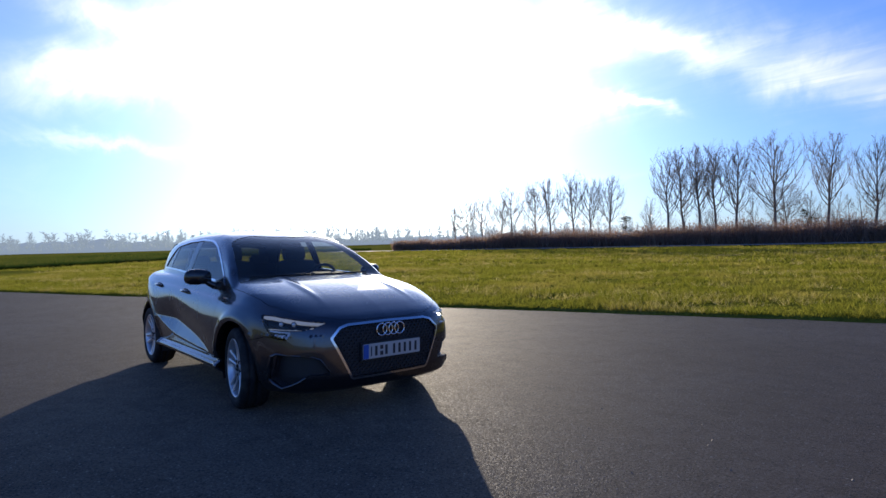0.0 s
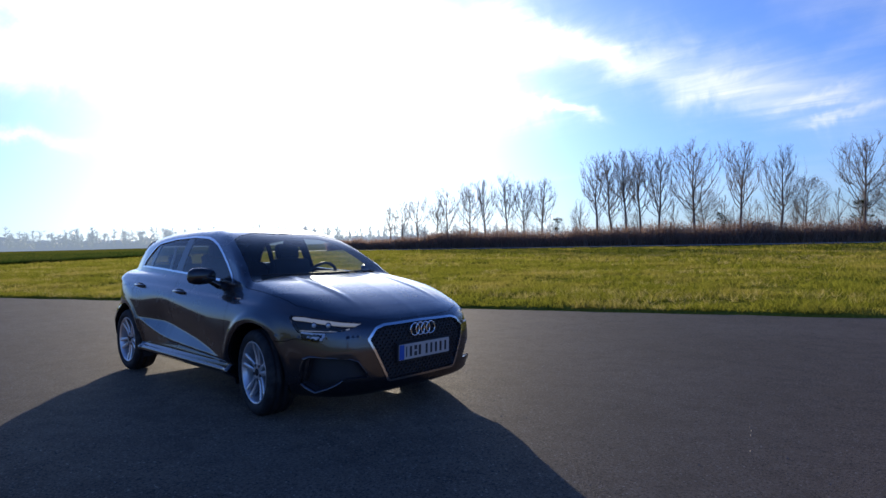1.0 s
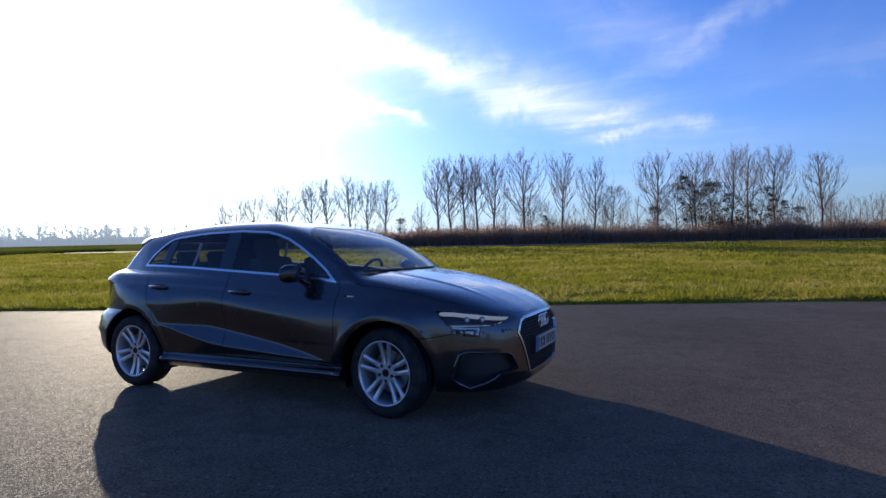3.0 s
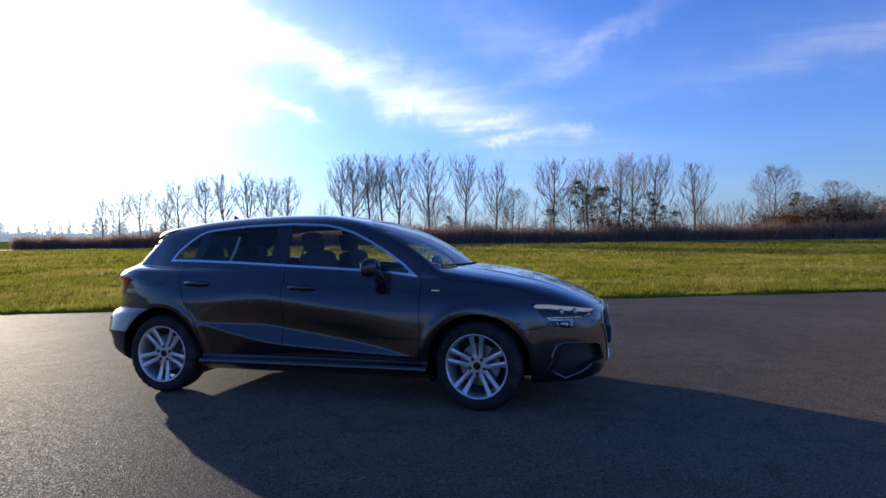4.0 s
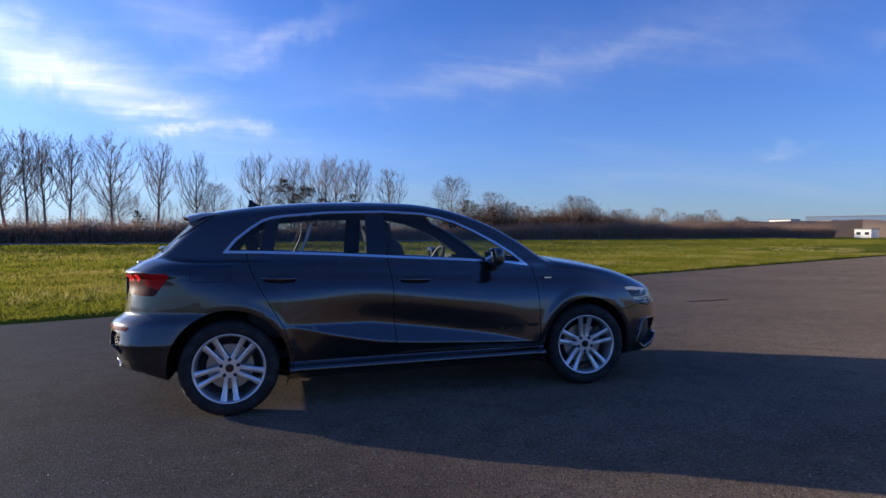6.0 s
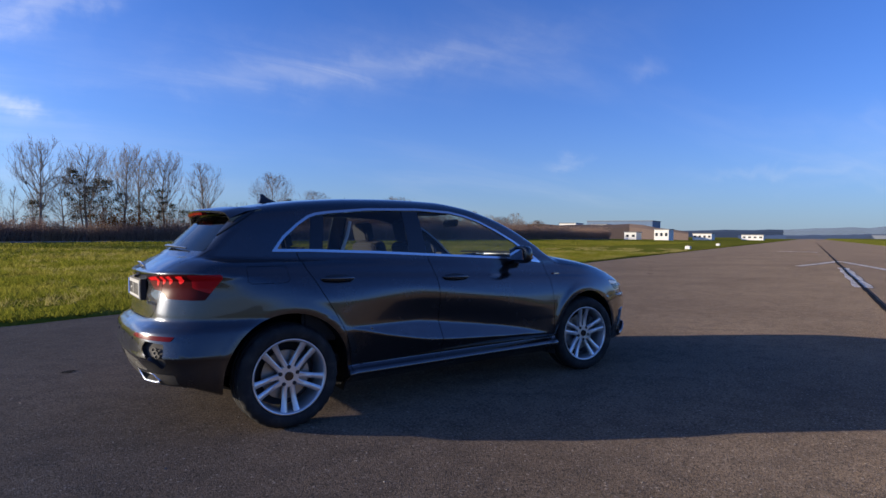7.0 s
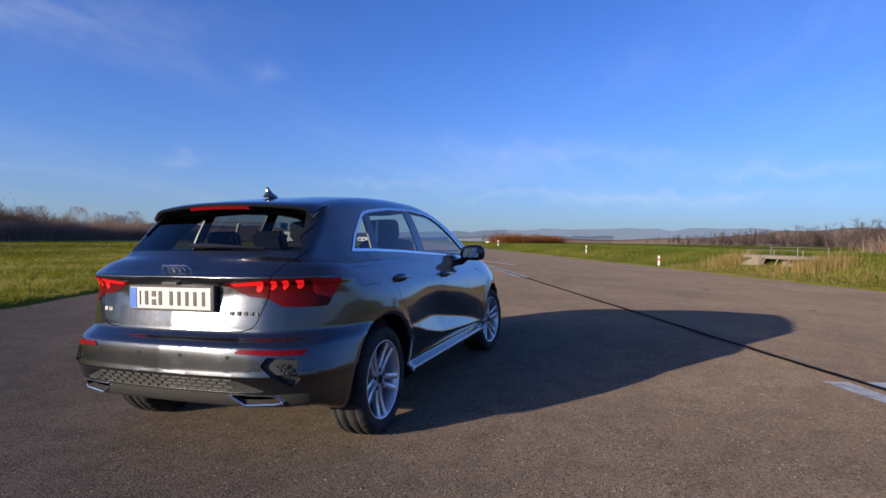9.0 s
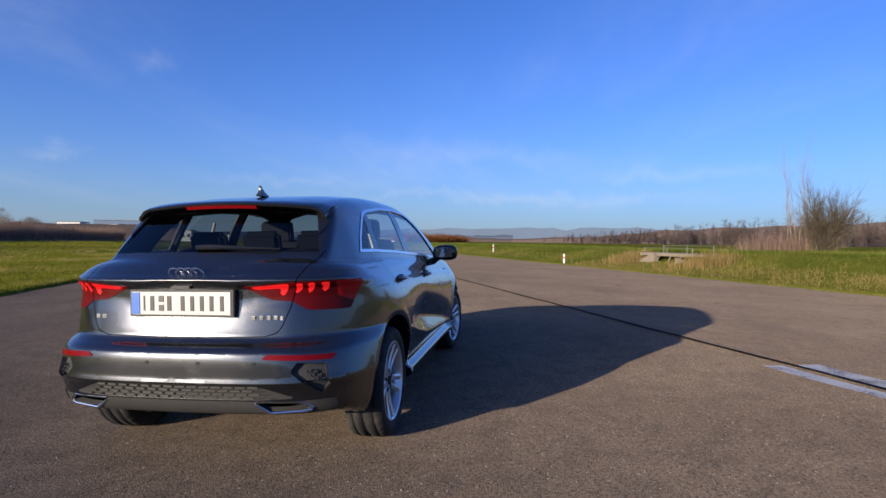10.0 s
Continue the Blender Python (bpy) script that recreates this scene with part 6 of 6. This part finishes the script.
# ---- grass ----
def blades(name, count, place, mat, label, per=3):
    rnd = np.random.RandomState(count % 1000)
    u, v, h, w = place(rnd, count)
    us, vs, hs, ws = (np.repeat(q, per) for q in (u, v, h, w))
    n = len(us)
    us, vs = us + rnd.normal(0, .035, n), vs + rnd.normal(0, .035, n)
    z = np.repeat(np.array([ground_at(a, b) for a, b in zip(u, v)]), per) - .01
    ang = rnd.uniform(0, 6.283, n)
    lean = rnd.normal(0, .55, (n, 2)) * hs[:, None]
    hh = hs * rnd.uniform(.5, 1.1, n)
    du, dv = np.cos(ang) * ws, np.sin(ang) * ws
    base = np.array(RUN)[None, :] * us[:, None] + np.array(SIDE)[None, :] * vs[:, None]
    base[:, 2] = z
    side = np.array(RUN)[None, :] * du[:, None] + np.array(SIDE)[None, :] * dv[:, None]
    tip = base + np.array(RUN)[None, :] * lean[:, :1] + np.array(SIDE)[None, :] * lean[:, 1:]
    tip[:, 2] += hh
    verts = np.empty((n * 3, 3))
    verts[0::3], verts[1::3], verts[2::3] = base - side, base + side, tip
    me = bpy.data.meshes.new(name)
    me.vertices.add(n * 3)
    me.vertices.foreach_set("co", verts.ravel())
    me.loops.add(n * 3)
    me.loops.foreach_set("vertex_index", np.arange(n * 3, dtype=np.int32))
    me.polygons.add(n)
    me.polygons.foreach_set("loop_start", np.arange(0, n * 3, 3, dtype=np.int32))
    me.update(calc_edges=True)
    me.validate()
    me.materials.append(mat)
    return tagged(new(name, me), label, "grass", kind="stuff")


def tufted(rnd, n, u0, u1, v0, v1):
    """Scattered tufts that keep to patches."""
    u, v = rnd.uniform(u0, u1, n * 4), v0 + (v1 - v0) * rnd.uniform(0, 1, n * 4) ** 1.5
    keep = np.array([noise.noise((a * .16, b * .5, 9)) + .5 * noise.noise((a * .9, b * .9, 2)) for a, b in zip(u, v)]) > .12
    u, v = u[keep][:n], v[keep][:n]
    return u, v, rnd.uniform(.10, .20, len(u)), .006 + .0004 * (v - v0)


STRAW = make_leafy("straw_blades", (0.26, 0.22, 0.06), (0.48, 0.42, 0.16), (0.40, 0.33, 0.12), trans=0.5)


def clumpy(rnd, n, u0, u1, v0, v1, h, w, power=1.6):
    u, v = rnd.uniform(u0, u1, n), v0 + (v1 - v0) * rnd.uniform(0, 1, n) ** power
    lump = np.array([noise.noise((a * .7, b * .7, 1)) + .6 * noise.noise((a * 2.6, b * 2.6, 4)) for a, b in zip(u, v)])
    return u, v, h * np.clip(1 + .9 * lump, .35, 2), w * (1 + .05 * (v - v0) if v1 > v0 else 1 + .05 * (v0 - v))


blades("meadow_grass", 75000, lambda r, n: clumpy(r, n, -34, 42, EDGE_L - .02, 24, .12, .0075), GRASS, "short green and straw-coloured meadow grass", per=6)
blades("straw_tufts", 9000, lambda r, n: tufted(r, n, -36, 60, EDGE_L + .1, 40), STRAW, "pale straw tufts in the meadow", per=9)
blades("far_meadow_grass", 110000, lambda r, n: clumpy(r, n, -48, 130, 18, 54.6, .16, .020, 1.0), GRASS, "green meadow grass further out")
blades("edge_grass", 14000, lambda r, n: clumpy(r, n, -60, 90, EDGE_L - .12, EDGE_L + .5, .07, .006, 1.2), GRASS, "grass tufts creeping over the asphalt edge")
blades("bank_grass", 30000, lambda r, n: clumpy(r, n, 2, 90, EDGE_R + .05, -27, .13, .007, 1.0), BANK_GRASS, "green grass on the bank beside the runway")
blades("bank_edge_reeds", 2600, lambda r, n: clumpy(r, n, 6, 26, EDGE_R - .2, -17.0, .13, .007, 1.0), REED, "dry yellow grass along the runway edge")

# ---- crop field, culvert, posts, buildings ----
CROP = make_leafy("crop_leaves", (0.030, 0.060, 0.010), (0.085, 0.13, 0.025), (0.10, 0.12, 0.03), trans=.3)
crop_verts = []
for i in range(61):
    for j in range(31):
        u, v = -48 - 4.0 * i, 10 + 4.0 * j
        crop_verts.append(uv_point(u + .6 * noise.noise((v * .3, 0, 0)), v, (-.25 if i == 0 else .24) + .05 * noise.noise((u * .5, v * .5, 0))))
tagged(mesh_object("crop_field", crop_verts, [(i * 31 + j, i * 31 + j + 1, (i + 1) * 31 + j + 1, (i + 1) * 31 + j) for i in range(60) for j in range(30)], SOIL), "low green crop field beyond the meadow", "field", kind="structure")
blades("crop_plants", 26000, lambda r, n: (-47.6 - 60 * r.uniform(0, 1, n) ** 3, r.uniform(10, 70, n), r.uniform(.35, .6, n), np.full(n, .02)), CROP, "dense green crop plants at the field edge")

CONCRETE = plain("weathered_concrete", (0.20, 0.165, 0.125), .85, vary=.35, scale=2.5, relief=.5, relief_scale=40)
GALV = plain("galvanised_pipe", (0.22, 0.21, 0.19), .55, .5)
WHITEPOST = plain("white_plastic_post", (0.72, 0.72, 0.70), .5)
REDBAND = plain("red_reflector", (0.55, 0.03, 0.02), .35)


def frame_at(u, v, z):
    return Matrix.Translation(uv_point(u, v, z)) @ Matrix.Rotation(radians(22.3), 4, "Z")


def thing(name, m, label, category, group=""):
    t = new(name)
    t.matrix_world = m
    return tagged(t, label, category, group)


culvert = thing("culvert", frame_at(19.9, -17.6, -.05), "weathered concrete culvert with pipe railings in the grass bank", "culvert")
bm_part("slab", add_box(blank(), (0, 0, .66), (4.4, 1.3, .16)), CONCRETE, culvert, soft=.02)
bm_part("wing_wall", add_box(blank(), (1.75, .70, .18), (2.2, .22, .45), (0, 18, 0)), CONCRETE, culvert, soft=.02)
bm_part("wing_wall", add_box(blank(), (-1.75, .70, .15), (1.6, .22, .40), (0, -14, 0)), CONCRETE, culvert, soft=.02)
# black sheet stands in for the shade inside the culvert's opening
bm_part("back_wall_shade", add_box(blank(), (0, -.60, .25), (4.2, .16, .70)), MATT_BLACK, culvert, soft=.01)
for x in (-1.2, -.4, .5, 1.3):
    bm_part("grid_bar", tube(blank(), [(x, .62, .60), (x + .1, .82, .05)], .03, 6), CONCRETE, culvert)
for y, h in ((.55, .98), (-.58, 1.10)):
    for x in (-1.9, 0, 1.9):
        bm_part("rail_post", tube(blank(), [(x, y, .70), (x, y, h)], .014, 8), GALV, culvert, "thin galvanised post")
    bm_part("rail", tube(blank(), [(-2.0, y, h), (0, y, h + .01), (2.0, y, h)], .011, 8), GALV, culvert, "galvanised handrail")


def marker(u, v, h, w, label):
    z = ground_at(u, v)
    p = thing("marker_post", frame_at(u, v, z), label, "marker post", "runway marker posts")
    bm_part("post", add_box(blank(), (0, 0, h / 2), (w, w, h)), WHITEPOST, p, soft=.01)
    bm_part("red_band", add_box(blank(), (0, 0, h * .62), (w * 1.08, w * 1.08, h * .16)), REDBAND, p, "red reflector band", soft=.006)


marker(26.9, -14.9, .56, .09, "small white marker post with a red band in the grass")
marker(45.4, -16.6, .72, .08, "thin white marker post in the grass")
marker(98, -17.2, 1.1, .14, "white marker post with a red band beside the runway")
for u, v in ((62, 8.2), (92, 9.0), (128, -19.5), (150, -23)):
    b = thing("edge_light", frame_at(u, v, ground_at(u, v)), "low white runway edge light box in the grass", "light", "runway edge lights")
    bm_part("box", add_box(blank(), (0, 0, .16), (.9, .5, .32)), WHITEPOST, b, soft=.03)
    bm_part("lens", disc(blank(), (0, 0, .36), .10, .10, 12, turn=(0, 0, 0)), GALV, b)

# willow bush and dry reeds on the bank
bush = new("willow_bush")
rb = random.Random(5)
wood = Wood()
for i in range(46):
    a = rb.uniform(0, 6.28)
    wood.limb(rb, Vector((rb.gauss(0, .22), rb.gauss(0, .22), -.1)), Vector((math.cos(a) * .62, math.sin(a) * .62, rb.uniform(.5, 1.3))), rb.uniform(1.2, 2.0), .024, 1, .5, .95, 3, .16, .0075)
mesh_object("crown", wood.v, wood.f, BUSH_BARK, bush)
bush.matrix_world = Matrix.Translation(uv_point(17.9, -24.3, .70)) @ Matrix.Diagonal((.66, .66, 1.18, 1))
tagged(bush, "dense bare willow bush on the grass bank", "bush")
thin = new("birch_shoots")
wood = Wood()
for i in range(6):
    wood.limb(rb, Vector((rb.gauss(0, .45), rb.gauss(0, .4), -.1)), Vector((rb.gauss(0, .16), rb.gauss(0, .16), 1)), rb.uniform(2.8, 4.3), .020, 1, .9, .40, 2, .07, .008)
mesh_object("crown", wood.v, wood.f, make_bark("pale_bark", (.18, .14, .10), (.34, .28, .22)), thin)
thin.matrix_world = Matrix.Translation(uv_point(19.4, -24.2, .70))
tagged(thin, "tall thin pale bare shoots on the grass bank", "tree")
scrub("bank_brambles", 1500, lambda r: (20.6 + r.gauss(0, 1.2), -24.0 + r.gauss(0, .6), r.uniform(.4, 1.4)), SCRUB, "reddish brown brambles round the bush", "bramble", wide=.007)
scrub("culvert_reeds", 3200, lambda r: (lambda s: (s + r.gauss(0, .45), -16.9 + r.gauss(0, .5), r.uniform(.25, .75)))(r.choice((16.4, 17.0, 17.5, 22.4, 23.0, 23.6))), REED, "dry yellow reeds round the culvert", "reeds", wide=.008, lean=.25)
scrub("bank_tufts", 1500, lambda r: (r.uniform(8, 60), -16.2 + r.gauss(0, .8), r.uniform(.15, .4)), REED, "dry grass tufts on the bank", "grass", wide=.008)

WHITEWALL = plain("white_render", (0.72, 0.71, 0.68), .8, vary=.06, scale=.5)
BLUEWALL = plain("blue_grey_cladding", (0.10, 0.16, 0.26), .6, vary=.1, scale=.5)
ROOFGREY = plain("grey_roof", (0.16, 0.16, 0.17), .7)
DARKPANE = plain("dark_window_glass", (0.03, 0.035, 0.045), .1)


def building(u, v, size, mat, label, windows=5):
    """A low flat-roofed building whose long wall looks down the runway."""
    lx, ly, h = size
    b = thing("building", frame_at(u, v, -.1), label, "building")
    bm_part("wall", add_box(blank(), (0, 0, h / 2), (lx, ly, h)), mat, b, smooth=False)
    bm_part("roof", add_box(blank(), (0, 0, h + .12), (lx + .5, ly + .5, .24)), ROOFGREY, b, smooth=False)
    for i in range(windows):
        y = -ly / 2 + ly * (i + .5) / windows
        bm_part("window", add_box(blank(), (-lx / 2 - .01, y, h * .55), (.06, ly / windows * .5, h * .3)), DARKPANE, b, smooth=False)
    return b


building(238, 86, (9, 7.5, 6.6), WHITEWALL, "low white building with a grey flat roof", 3)
building(246, 75, (8, 7.0, 6.2), WHITEWALL, "low white building with dark windows", 3)
building(270, 72, (16, 30, 8.2), BLUEWALL, "large blue-grey hangar with a low roof", 4)
building(196, 48.5, (7, 4.0, 2.6), WHITEWALL, "small white flat building", 2)
building(199, 39, (8, 4.6, 3.6), WHITEWALL, "white building with a grey roof", 3)
building(250, 34, (9, 7.0, 2.6), WHITEWALL, "long low white shed", 4)
building(300, 20, (9, 9.0, 2.4), WHITEWALL, "long low white shed", 4)
